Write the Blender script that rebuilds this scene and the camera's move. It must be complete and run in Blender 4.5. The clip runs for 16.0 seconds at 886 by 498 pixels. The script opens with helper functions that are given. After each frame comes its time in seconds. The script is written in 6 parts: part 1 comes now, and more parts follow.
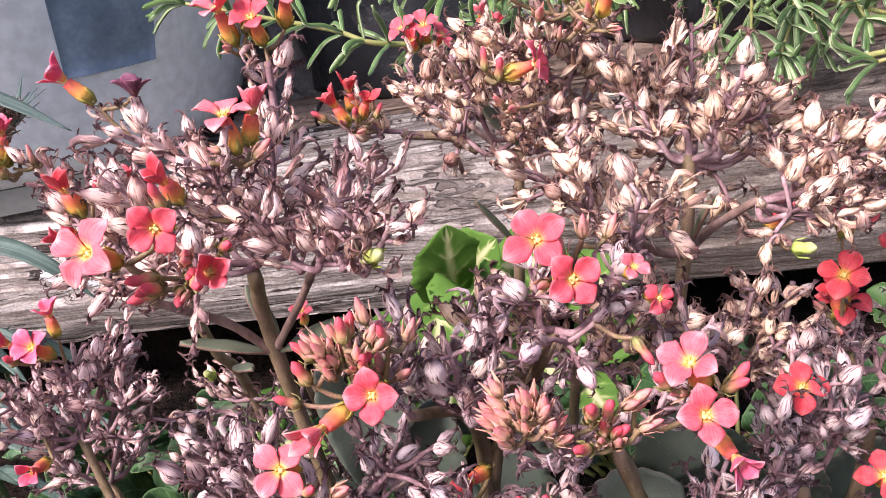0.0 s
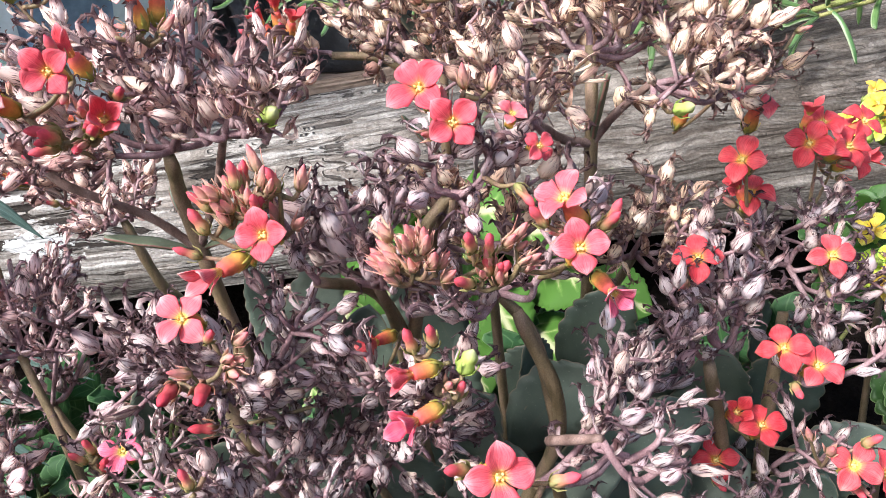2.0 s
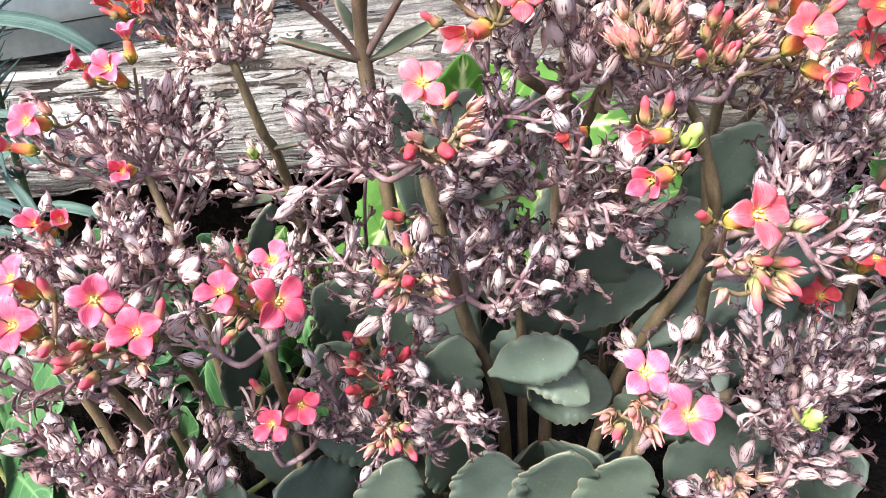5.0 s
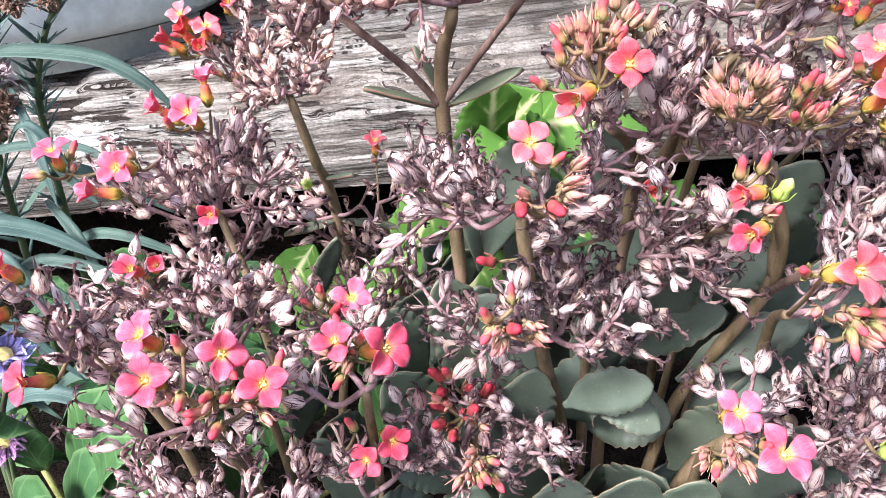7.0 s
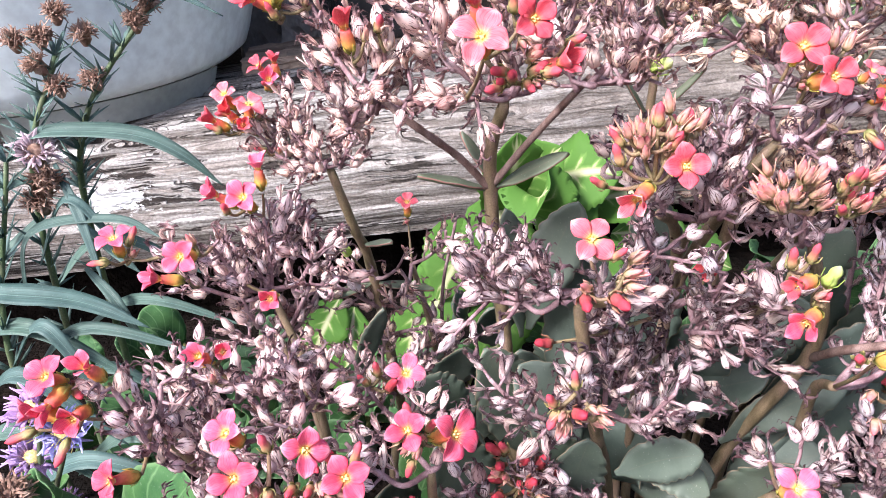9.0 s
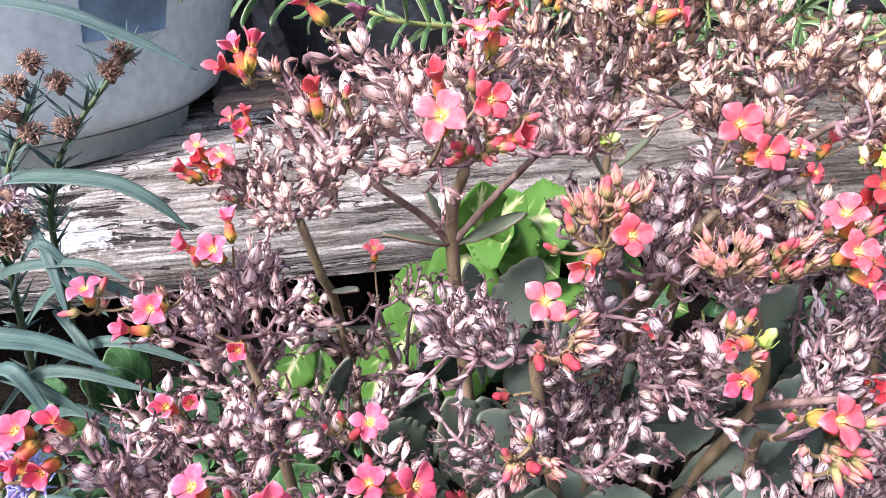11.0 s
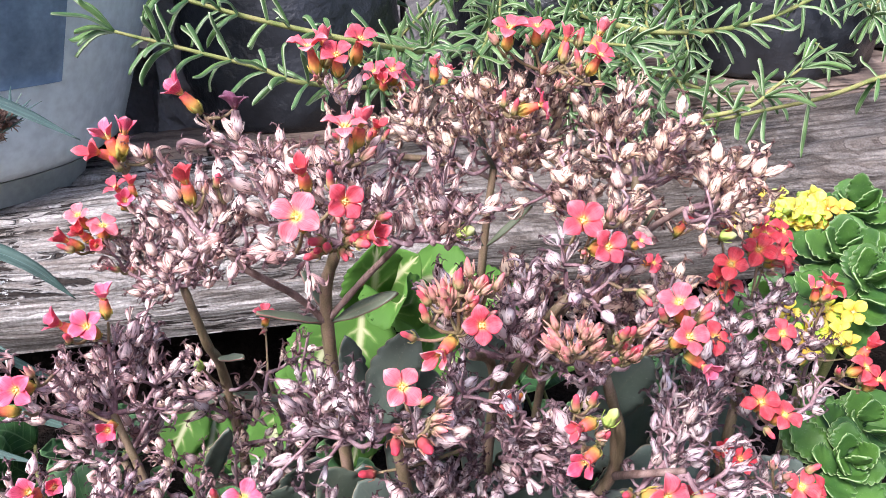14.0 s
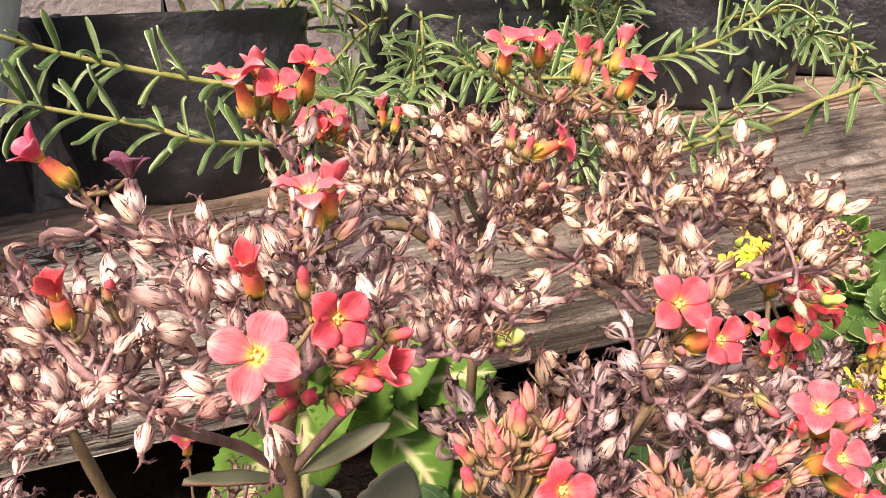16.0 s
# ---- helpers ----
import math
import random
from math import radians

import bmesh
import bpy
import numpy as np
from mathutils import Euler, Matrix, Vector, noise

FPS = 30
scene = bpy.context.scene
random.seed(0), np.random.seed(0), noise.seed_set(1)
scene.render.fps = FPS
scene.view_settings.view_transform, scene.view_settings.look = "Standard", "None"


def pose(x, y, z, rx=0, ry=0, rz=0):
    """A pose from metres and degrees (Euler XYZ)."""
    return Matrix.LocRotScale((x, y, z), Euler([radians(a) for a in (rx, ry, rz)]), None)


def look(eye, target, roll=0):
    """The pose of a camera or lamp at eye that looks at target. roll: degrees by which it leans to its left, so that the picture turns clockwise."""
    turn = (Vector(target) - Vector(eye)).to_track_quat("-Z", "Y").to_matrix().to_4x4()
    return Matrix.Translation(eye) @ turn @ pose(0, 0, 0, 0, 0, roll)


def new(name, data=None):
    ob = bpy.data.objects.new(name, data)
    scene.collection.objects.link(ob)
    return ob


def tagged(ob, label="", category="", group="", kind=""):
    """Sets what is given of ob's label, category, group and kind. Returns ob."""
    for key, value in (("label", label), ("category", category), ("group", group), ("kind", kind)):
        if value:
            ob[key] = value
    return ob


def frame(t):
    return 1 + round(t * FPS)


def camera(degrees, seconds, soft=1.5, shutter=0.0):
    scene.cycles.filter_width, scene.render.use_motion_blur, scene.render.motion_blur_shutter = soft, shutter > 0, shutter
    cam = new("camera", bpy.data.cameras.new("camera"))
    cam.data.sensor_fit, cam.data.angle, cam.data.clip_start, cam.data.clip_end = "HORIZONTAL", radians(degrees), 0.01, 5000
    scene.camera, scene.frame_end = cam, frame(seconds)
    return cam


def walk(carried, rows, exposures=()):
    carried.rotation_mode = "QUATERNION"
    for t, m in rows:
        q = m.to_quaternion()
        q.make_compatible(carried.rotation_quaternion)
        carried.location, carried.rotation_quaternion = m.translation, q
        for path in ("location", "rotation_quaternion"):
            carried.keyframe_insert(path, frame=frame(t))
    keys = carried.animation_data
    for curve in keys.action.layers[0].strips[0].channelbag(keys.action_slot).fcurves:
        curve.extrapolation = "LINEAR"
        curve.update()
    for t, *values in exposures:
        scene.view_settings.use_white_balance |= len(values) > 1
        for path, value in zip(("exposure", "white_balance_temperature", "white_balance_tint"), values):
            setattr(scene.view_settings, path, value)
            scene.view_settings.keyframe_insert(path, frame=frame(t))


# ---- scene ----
cam = camera(60.2, 16.0, soft=0.9)
PATH = [
    (0, (0.0585, 0.0140, 0.4131), (-0.0484, 1.8280, -0.4223), -7.01),
    (0.5, (0.0782, 0.0100, 0.4091), (-0.0336, 1.8286, -0.4156), -7.39),
    (1, (0.0890, 0.0040, 0.3969), (-0.0231, 1.8258, -0.4207), -7.88),
    (1.5, (0.0922, -0.0010, 0.3895), (0.0165, 1.8276, -0.4168), -8.06),
    (2, (0.0790, -0.0110, 0.3788), (0.0049, 1.8118, -0.4409), -7.78),
    (2.5, (0.0669, -0.0190, 0.3690), (0.0055, 1.7938, -0.4736), -6.82),
    (3, (0.0544, -0.0210, 0.3553), (0.0270, 1.7732, -0.5279), -5.19),
    (3.5, (0.0434, -0.0230, 0.3464), (0.0458, 1.7604, -0.5591), -4.42),
    (4, (0.0273, -0.0330, 0.3460), (0.0474, 1.7434, -0.5727), -3.44),
    (4.5, (0.0155, -0.0410, 0.3483), (0.0499, 1.7314, -0.5776), -3.36),
    (4.7, (0.0092, -0.0400, 0.3459), (0.0547, 1.7274, -0.5891), -3.27),
    (6.8, (-0.0318, -0.0440, 0.3673), (0.0598, 1.7208, -0.5692), -2.96),
    (7, (-0.0348, -0.0400, 0.3676), (0.0770, 1.7178, -0.5796), -2.96),
    (7.5, (-0.0409, -0.0410, 0.3763), (0.0690, 1.7234, -0.5589), -3.64),
    (8, (-0.0464, -0.0410, 0.3809), (0.0632, 1.7276, -0.5464), -4.03),
    (8.5, (-0.0520, -0.0400, 0.3855), (0.0549, 1.7350, -0.5296), -4.11),
    (9, (-0.0542, -0.0380, 0.3928), (0.0717, 1.7450, -0.5043), -4.27),
    (9.2, (-0.0541, -0.0380, 0.3938), (0.0807, 1.7478, -0.4966), -4.25),
    (11.3, (-0.0510, -0.0480, 0.4136), (0.1745, 1.7622, -0.4065), -2.19),
    (11.5, (-0.0505, -0.0500, 0.4186), (0.1839, 1.7626, -0.3936), -1.87),
    (12, (-0.0458, -0.0600, 0.4251), (0.2153, 1.7564, -0.3703), -1.03),
    (12.5, (-0.0385, -0.0660, 0.4274), (0.2549, 1.7494, -0.3588), 0.00),
    (13, (-0.0361, -0.0680, 0.4311), (0.2920, 1.7478, -0.3404), 0.36),
    (13.5, (-0.0311, -0.0690, 0.4316), (0.3327, 1.7456, -0.3264), 0.60),
    (14, (-0.0315, -0.0540, 0.4276), (0.3837, 1.7536, -0.3211), 0.06),
    (14.5, (-0.0368, -0.0370, 0.4252), (0.4262, 1.7624, -0.3151), -0.09),
    (15, (-0.0380, -0.0030, 0.4132), (0.5398, 1.7628, -0.3272), 0.04),
    (15.5, (-0.0386, 0.0260, 0.4073), (0.6161, 1.7908, -0.2687), -0.50),
    (16, (-0.0365, 0.0420, 0.4081), (0.6225, 1.8230, -0.2193), -2.35),
]
walk(cam, [(t, look(eye, target, roll)) for t, eye, target, roll in PATH],
     [(0.0, 0.78, 6500, 29), (2.0, 0.76, 6050, 10), (3.5, 1.15, 6050, 5), (4.7, 1.18, 6080, 8), (7.0, 1.06, 6030, 14), (9.0, 1.0, 5960, 18), (11.5, 0.89, 5920, 19), (14.4, 0.75, 5850, 20), (15.0, 0.71, 6050, 22), (15.5, 0.67, 7350, 23), (16.0, 0.66, 7950, 25)])

# ---- world and light: bright haze with a weak, wide sun ----
world = bpy.data.worlds.new("sky")
scene.world = world
world.use_nodes = True
sky = world.node_tree.nodes.new("ShaderNodeTexSky")
sky.sky_type, sky.sun_disc = "NISHITA", False
sky.sun_elevation, sky.sun_rotation = radians(46), radians(225)
sky.air_density, sky.dust_density = 1.0, 4.0
back = world.node_tree.nodes["Background"]
world.node_tree.links.new(sky.outputs[0], back.inputs[0])
back.inputs[1].default_value = 0.136
sun = new("sun", bpy.data.lights.new("sun", "SUN"))
sun.data.energy, sun.data.angle, sun.data.color = 3.75, radians(12), (1.0, 0.95, 0.885)
sun.matrix_basis = look((-1.9, -1.6, 2.75), (0, 0.3, 0))


# ---- materials ----
def material(name, rough=0.6, spec=0.4):
    m = bpy.data.materials.new(name)
    m.use_nodes = True
    bsdf = m.node_tree.nodes["Principled BSDF"]
    bsdf.inputs["Roughness"].default_value = rough
    bsdf.inputs["Specular IOR Level"].default_value = spec
    return m, m.node_tree, bsdf


def node(tree, kind, **values):
    n = tree.nodes.new("ShaderNode" + kind)
    for key, value in values.items():
        n.inputs[key].default_value = value
    return n


def ramp(tree, source, stops):
    n = tree.nodes.new("ShaderNodeValToRGB")
    while len(n.color_ramp.elements) < len(stops):
        n.color_ramp.elements.new(0.5)
    for e, (at, colour) in zip(n.color_ramp.elements, stops):
        e.position, e.color = at, (*colour, 1)
    tree.links.new(source, n.inputs[0])
    return n.outputs[0]


def mix(tree, how, factor, a, b):
    n = tree.nodes.new("ShaderNodeMix")
    n.data_type, n.blend_type = "RGBA", how
    for socket, value in ((n.inputs[0], factor), (n.inputs[6], a), (n.inputs[7], b)):
        if isinstance(value, (int, float)):
            socket.default_value = value
        elif isinstance(value, tuple):
            socket.default_value = (*value, 1)
        else:
            tree.links.new(value, socket)
    return n.outputs[2]


def calc(tree, how, a, b=0.0):
    n = tree.nodes.new("ShaderNodeMath")
    n.operation = how
    for socket, value in zip(n.inputs, (a, b)):
        if isinstance(value, (int, float)):
            socket.default_value = value
        else:
            tree.links.new(value, socket)
    return n.outputs[0]


def grain(tree, scale, detail=3.0, stretch=None, rough=0.55, coords="Object"):
    co = tree.nodes.new("ShaderNodeTexCoord").outputs[coords]
    if stretch:
        mp = tree.nodes.new("ShaderNodeMapping")
        mp.inputs["Scale"].default_value = stretch
        tree.links.new(co, mp.inputs[0])
        co = mp.outputs[0]
    n = node(tree, "TexNoise", Scale=scale, Detail=detail, Roughness=rough)
    tree.links.new(co, n.inputs["Vector"])
    return n.outputs[0]


def bump(tree, bsdf, height, strength, distance):
    n = node(tree, "Bump", Strength=strength, Distance=distance)
    tree.links.new(height, n.inputs["Height"])
    tree.links.new(n.outputs[0], bsdf.inputs["Normal"])


def chance(tree):
    a = tree.nodes.new("ShaderNodeObjectInfo").outputs["Random"]
    b = tree.nodes.new("ShaderNodeNewGeometry").outputs["Random Per Island"]
    return calc(tree, "FRACT", calc(tree, "ADD", a, b))


def along(tree):
    sep = tree.nodes.new("ShaderNodeSeparateXYZ")
    tree.links.new(tree.nodes.new("ShaderNodeTexCoord").outputs["UV"], sep.inputs[0])
    return sep.outputs[0], sep.outputs[1]


def two_sided(tree, bsdf, colour, amount):
    """Light that comes through a thin petal or leaf."""
    tr = tree.nodes.new("ShaderNodeBsdfTranslucent")
    tree.links.new(colour, tr.inputs[0])
    mx = tree.nodes.new("ShaderNodeMixShader")
    mx.inputs[0].default_value = amount
    tree.links.new(bsdf.outputs[0], mx.inputs[1])
    tree.links.new(tr.outputs[0], mx.inputs[2])
    tree.links.new(mx.outputs[0], tree.nodes["Material Output"].inputs[0])


def dried_material(name, tint):
    m, t, b = material(name, 0.75, 0.2)
    u, v = along(t)
    tone = ramp(t, chance(t), [(0.0, (0.44, 0.28, 0.26)), (0.05, (0.86, 0.70, 0.63)), (0.15, (0.95, 0.84, 0.69)), (0.31, (0.98, 0.92, 0.84)), (0.42, (0.94, 0.81, 0.75)), (0.52, (0.98, 0.90, 0.82)),
                               (0.70, (0.98, 0.95, 0.92)), (0.80, (0.88, 0.74, 0.74)), (0.88, (0.96, 0.87, 0.82)), (0.96, (0.92, 0.79, 0.73)), (1.0, (0.44, 0.28, 0.29))])
    uv = t.nodes.new("ShaderNodeCombineXYZ")
    t.links.new(calc(t, "MULTIPLY", u, 22.0), uv.inputs[0])
    t.links.new(calc(t, "MULTIPLY", v, 2.2), uv.inputs[1])
    t.links.new(calc(t, "MULTIPLY", chance(t), 40.0), uv.inputs[2])
    n = node(t, "TexNoise", Scale=1.0, Detail=3.0, Roughness=0.6)
    t.links.new(uv.outputs[0], n.inputs["Vector"])
    veins = ramp(t, n.outputs[0], [(0.36, (0.10, 0.055, 0.06)), (0.41, (0.70, 0.58, 0.57)), (0.46, (1.06, 1.05, 1.03))])
    c = mix(t, "MULTIPLY", 1.0, mix(t, "MULTIPLY", 1.0, tone, tint), veins)
    tip = ramp(t, v, [(0.58, (1, 1, 1)), (0.71, (0.64, 0.51, 0.53)), (0.80, (0.22, 0.14, 0.17)), (0.92, (0.10, 0.06, 0.08))])
    c = mix(t, "MULTIPLY", 0.9, c, tip)
    t.links.new(c, b.inputs["Base Color"])
    bump(t, b, n.outputs[0], 0.6, 0.0006)
    two_sided(t, b, c, 0.22)
    return m


def petal_material(name, inner, mid, rim, low):
    m, t, b = material(name, 0.5, 0.35)
    u, v = along(t)
    c = ramp(t, v, [(0.0, low), (0.1, low), (0.17, inner), (0.3, mid), (0.7, mid), (1.0, rim)])
    tone = ramp(t, t.nodes.new("ShaderNodeObjectInfo").outputs["Random"], [(0.0, (0.93, 0.68, 0.78)), (0.4, (1, 0.95, 1.0)), (0.75, (1.05, 1.35, 1.35)), (1.0, (1.07, 1.8, 1.65))])
    c = mix(t, "MULTIPLY", 1.0, c, tone)
    uv = t.nodes.new("ShaderNodeCombineXYZ")
    t.links.new(calc(t, "MULTIPLY", u, 26.0), uv.inputs[0])
    t.links.new(calc(t, "MULTIPLY", v, 2.0), uv.inputs[1])
    n = node(t, "TexNoise", Scale=1.0, Detail=2.0)
    t.links.new(uv.outputs[0], n.inputs["Vector"])
    c = mix(t, "MULTIPLY", 0.7, c, ramp(t, n.outputs[0], [(0.3, (0.62, 0.36, 0.45)), (0.7, (1.14, 1.5, 1.35))]))
    t.links.new(c, b.inputs["Base Color"])
    c = mix(t, "MIX", calc(t, "MULTIPLY", ramp(t, grain(t, 420.0, 4.0), [(0.45, (0, 0, 0)), (0.75, (1, 1, 1))]), 0.09), c, tuple(min(1.0, 0.5 + 0.55 * k) for k in rim))
    t.links.new(c, b.inputs["Base Color"])
    b.inputs["Sheen Weight"].default_value = 0.08
    bump(t, b, calc(t, "ADD", grain(t, 2500.0, 2.0), n.outputs[0]), 0.5, 0.0004)
    two_sided(t, b, c, 0.25)
    return m


def tube_material(name, stops):
    m, t, b = material(name, 0.62, 0.35)
    u, v = along(t)
    c = ramp(t, v, stops)
    c = mix(t, "MULTIPLY", 0.6, c, ramp(t, grain(t, 500.0, 3.0), [(0.35, (0.7, 0.65, 0.65)), (0.65, (1.15, 1.1, 1.1))]))
    t.links.new(c, b.inputs["Base Color"])
    two_sided(t, b, c, 0.15)
    return m


def stem_material(name, a, b_, c_, scale=90.0, rough=0.55):
    m, t, b = material(name, rough, 0.35)
    c = ramp(t, grain(t, scale, 5.0, (1, 1, 0.25)), [(0.3, a), (0.5, b_), (0.7, c_)])
    c = mix(t, "MULTIPLY", 0.7, c, ramp(t, grain(t, scale * 14, 3.0), [(0.35, (0.6, 0.55, 0.55)), (0.65, (1.2, 1.15, 1.15))]))
    t.links.new(c, b.inputs["Base Color"])
    bump(t, b, grain(t, scale * 8, 3.0), 0.35, 0.0006)
    return m


def leaf_material(name, dark, light, edge, gloss=0.45, through_=0.12, bloom=0.0, edge_from=0.9, midrib=1.0, veins=0.0, stripes=0.0):
    """u runs across the blade (0.5 on the midrib), v along it."""
    m, t, b = material(name, gloss, 0.45)
    u, v = along(t)
    side = calc(t, "MULTIPLY", calc(t, "ABSOLUTE", calc(t, "SUBTRACT", u, 0.5)), 2.0)
    c = ramp(t, grain(t, 60.0, 5.0), [(0.3, dark), (0.7, light)])
    c = mix(t, "MULTIPLY", 0.7, c, ramp(t, chance(t), [(0.0, (0.72, 0.75, 0.75)), (0.35, (1.15, 1.12, 0.85)), (0.7, (0.9, 1.0, 1.05)), (1.0, (1.2, 1.1, 1.15))]))
    if bloom:
        c = mix(t, "MIX", calc(t, "MULTIPLY", grain(t, 45.0, 6.0), bloom), c, (0.34, 0.37, 0.36))
    if stripes:
        uv = t.nodes.new("ShaderNodeCombineXYZ")
        t.links.new(calc(t, "MULTIPLY", u, 34.0), uv.inputs[0])
        t.links.new(calc(t, "MULTIPLY", v, 3.0), uv.inputs[1])
        line = node(t, "TexNoise", Scale=1.0, Detail=3.0)
        t.links.new(uv.outputs[0], line.inputs["Vector"])
        c = mix(t, "MULTIPLY", stripes, c, ramp(t, line.outputs[0], [(0.35, (0.55, 0.6, 0.6)), (0.65, (1.2, 1.2, 1.2))]))
    if veins:
        fork = calc(t, "ABSOLUTE", calc(t, "SUBTRACT", calc(t, "FRACT", calc(t, "SUBTRACT", calc(t, "MULTIPLY", v, 7.0), calc(t, "MULTIPLY", side, 1.8))), 0.5))
        c = mix(t, "MIX", calc(t, "MULTIPLY", ramp(t, fork, [(0.0, (1, 1, 1)), (0.09, (0, 0, 0))]), veins), c, edge)
    rib = ramp(t, side, [(0.0, (midrib,) * 3), (0.05, (0, 0, 0)), (edge_from, (0, 0, 0)), (1.0, (1, 1, 1))])
    c = mix(t, "MIX", rib, c, edge)
    spots = ramp(t, grain(t, 900.0, 2.0), [(0.66, (0, 0, 0)), (0.74, (1, 1, 1))])
    c = mix(t, "MIX", calc(t, "MULTIPLY", spots, 0.25), c, (0.5, 0.5, 0.46))
    t.links.new(c, b.inputs["Base Color"])
    bump(t, b, grain(t, 320.0, 4.0), 0.3, 0.0008)
    two_sided(t, b, c, through_)
    return m


def variegated_material():
    m, t, b = material("variegated_leaf", 0.7, 0.25)
    u, v = along(t)
    side = calc(t, "MULTIPLY", calc(t, "ABSOLUTE", calc(t, "SUBTRACT", u, 0.5)), 2.0)
    fork = calc(t, "ABSOLUTE", calc(t, "SUBTRACT", calc(t, "FRACT", calc(t, "SUBTRACT", calc(t, "MULTIPLY", v, 5.0), calc(t, "MULTIPLY", side, 1.6))), 0.5))
    vein = calc(t, "MULTIPLY", fork, calc(t, "SUBTRACT", 1.0, side))
    wob = calc(t, "ADD", vein, calc(t, "MULTIPLY", calc(t, "SUBTRACT", grain(t, 110.0, 4.0), 0.5), 0.35))
    band = calc(t, "MAXIMUM", wob, calc(t, "SUBTRACT", 0.55, calc(t, "MULTIPLY", side, 1.9)))
    c = ramp(t, band, [(0.20, (0.09, 0.21, 0.035)), (0.30, (0.16, 0.30, 0.065)), (0.38, (0.40, 0.46, 0.20)), (0.48, (0.60, 0.62, 0.36))])
    t.links.new(c, b.inputs["Base Color"])
    bump(t, b, wob, 0.4, 0.002)
    two_sided(t, b, c, 0.2)
    return m


def beam_material():
    m, t, b = material("weathered_wood", 0.85, 0.2)
    sep = t.nodes.new("ShaderNodeSeparateXYZ")
    t.links.new(t.nodes.new("ShaderNodeTexCoord").outputs["Object"], sep.inputs[0])
    x, y, z = sep.outputs

    def noise_at(fx, fs, detail, rough=0.6, shift=0.0, s_=None):
        co = t.nodes.new("ShaderNodeCombineXYZ")
        t.links.new(calc(t, "MULTIPLY", x, fx), co.inputs[0])
        t.links.new(calc(t, "ADD", calc(t, "MULTIPLY", s_ or strip, fs), shift), co.inputs[1])
        n = node(t, "TexNoise", Scale=1.0, Detail=detail, Roughness=rough)
        t.links.new(co.outputs[0], n.inputs["Vector"])
        return n.outputs[0]

    # a line across the grain: up the front face and back over the top, bent by knots and waves
    strip = calc(t, "SUBTRACT", z, calc(t, "MULTIPLY", y, 0.6))
    wave = calc(t, "MULTIPLY", calc(t, "SUBTRACT", noise_at(5.0, 12.0, 2.0, 0.5, 3.0), 0.5), 0.020)
    ripple = calc(t, "MULTIPLY", calc(t, "SUBTRACT", noise_at(34.0, 90.0, 3.0, 0.6, 9.0), 0.5), 0.006)
    bent = calc(t, "ADD", calc(t, "ADD", strip, wave), ripple)
    wide = noise_at(6.0, 30.0, 5.0, 0.65, 1.0)
    band = noise_at(7.0, 190.0, 6.0, 0.7, 5.0, bent)
    fine = noise_at(20.0, 620.0, 6.0, 0.75, 2.0, bent)
    gap = noise_at(17.0, 230.0, 4.0, 0.6, 17.0, bent)
    slit = noise_at(12.0, 480.0, 3.0, 0.6, 47.0, bent)
    where = noise_at(5.0, 26.0, 4.0, 0.6, 31.0)
    c = ramp(t, band, [(0.34, (0.15, 0.13, 0.115)), (0.45, (0.32, 0.295, 0.275)), (0.53, (0.45, 0.435, 0.42)), (0.64, (0.64, 0.63, 0.62))])
    c = mix(t, "MULTIPLY", 0.75, c, ramp(t, wide, [(0.34, (0.62, 0.57, 0.52)), (0.5, (0.98, 0.96, 0.94)), (0.66, (1.25, 1.25, 1.25))]))
    c = mix(t, "MULTIPLY", 0.85, c, ramp(t, fine, [(0.38, (0.40, 0.37, 0.35)), (0.48, (0.95, 0.94, 0.93)), (0.62, (1.2, 1.2, 1.2))]))
    # darker, browner tone towards one end, broken up by noise
    end_tone = ramp(t, calc(t, "ADD", calc(t, "MULTIPLY", x, 1.1), calc(t, "MULTIPLY", wide, 0.4)), [(0.12, (0, 0, 0)), (0.42, (1, 1, 1))])
    c = mix(t, "MULTIPLY", end_tone, c, (0.50, 0.475, 0.45))
    lean = calc(t, "MULTIPLY", calc(t, "SUBTRACT", where, 0.5), 0.75)
    split = calc(t, "MULTIPLY", calc(t, "SUBTRACT", 1.0, calc(t, "MULTIPLY", end_tone, 0.8)), calc(t, "MAXIMUM", ramp(t, calc(t, "SUBTRACT", gap, lean), [(0.365, (1, 1, 1)), (0.40, (0, 0, 0))]), ramp(t, calc(t, "SUBTRACT", slit, lean), [(0.345, (1, 1, 1)), (0.38, (0, 0, 0))])))
    c = mix(t, "MIX", split, c, (0.042, 0.034, 0.03))
    dust = ramp(t, grain(t, 420.0, 5.0, None, 0.7), [(0.4, (0.72, 0.7, 0.68)), (0.6, (1.14, 1.14, 1.14))])
    c = mix(t, "MULTIPLY", 0.9, c, dust)
    # old white paint in one spot and in a few flecks
    dx = calc(t, "DIVIDE", calc(t, "ADD", x, 0.287), 0.030)
    dz = calc(t, "DIVIDE", calc(t, "SUBTRACT", z, 0.155), 0.012)
    away = calc(t, "SQRT", calc(t, "ADD", calc(t, "MULTIPLY", dx, dx), calc(t, "MULTIPLY", dz, dz)))
    rag = calc(t, "ADD", away, calc(t, "MULTIPLY", calc(t, "SUBTRACT", grain(t, 90.0, 6.0, (0.6, 1, 1.3), 0.7), 0.5), 5.0))
    spot = ramp(t, rag, [(0.8, (1, 1, 1)), (0.9, (0, 0, 0))])
    fleck = ramp(t, grain(t, 14.0, 7.0, (1, 1, 1.6), 0.7), [(0.72, (0, 0, 0)), (0.75, (0.6, 0.6, 0.6))])
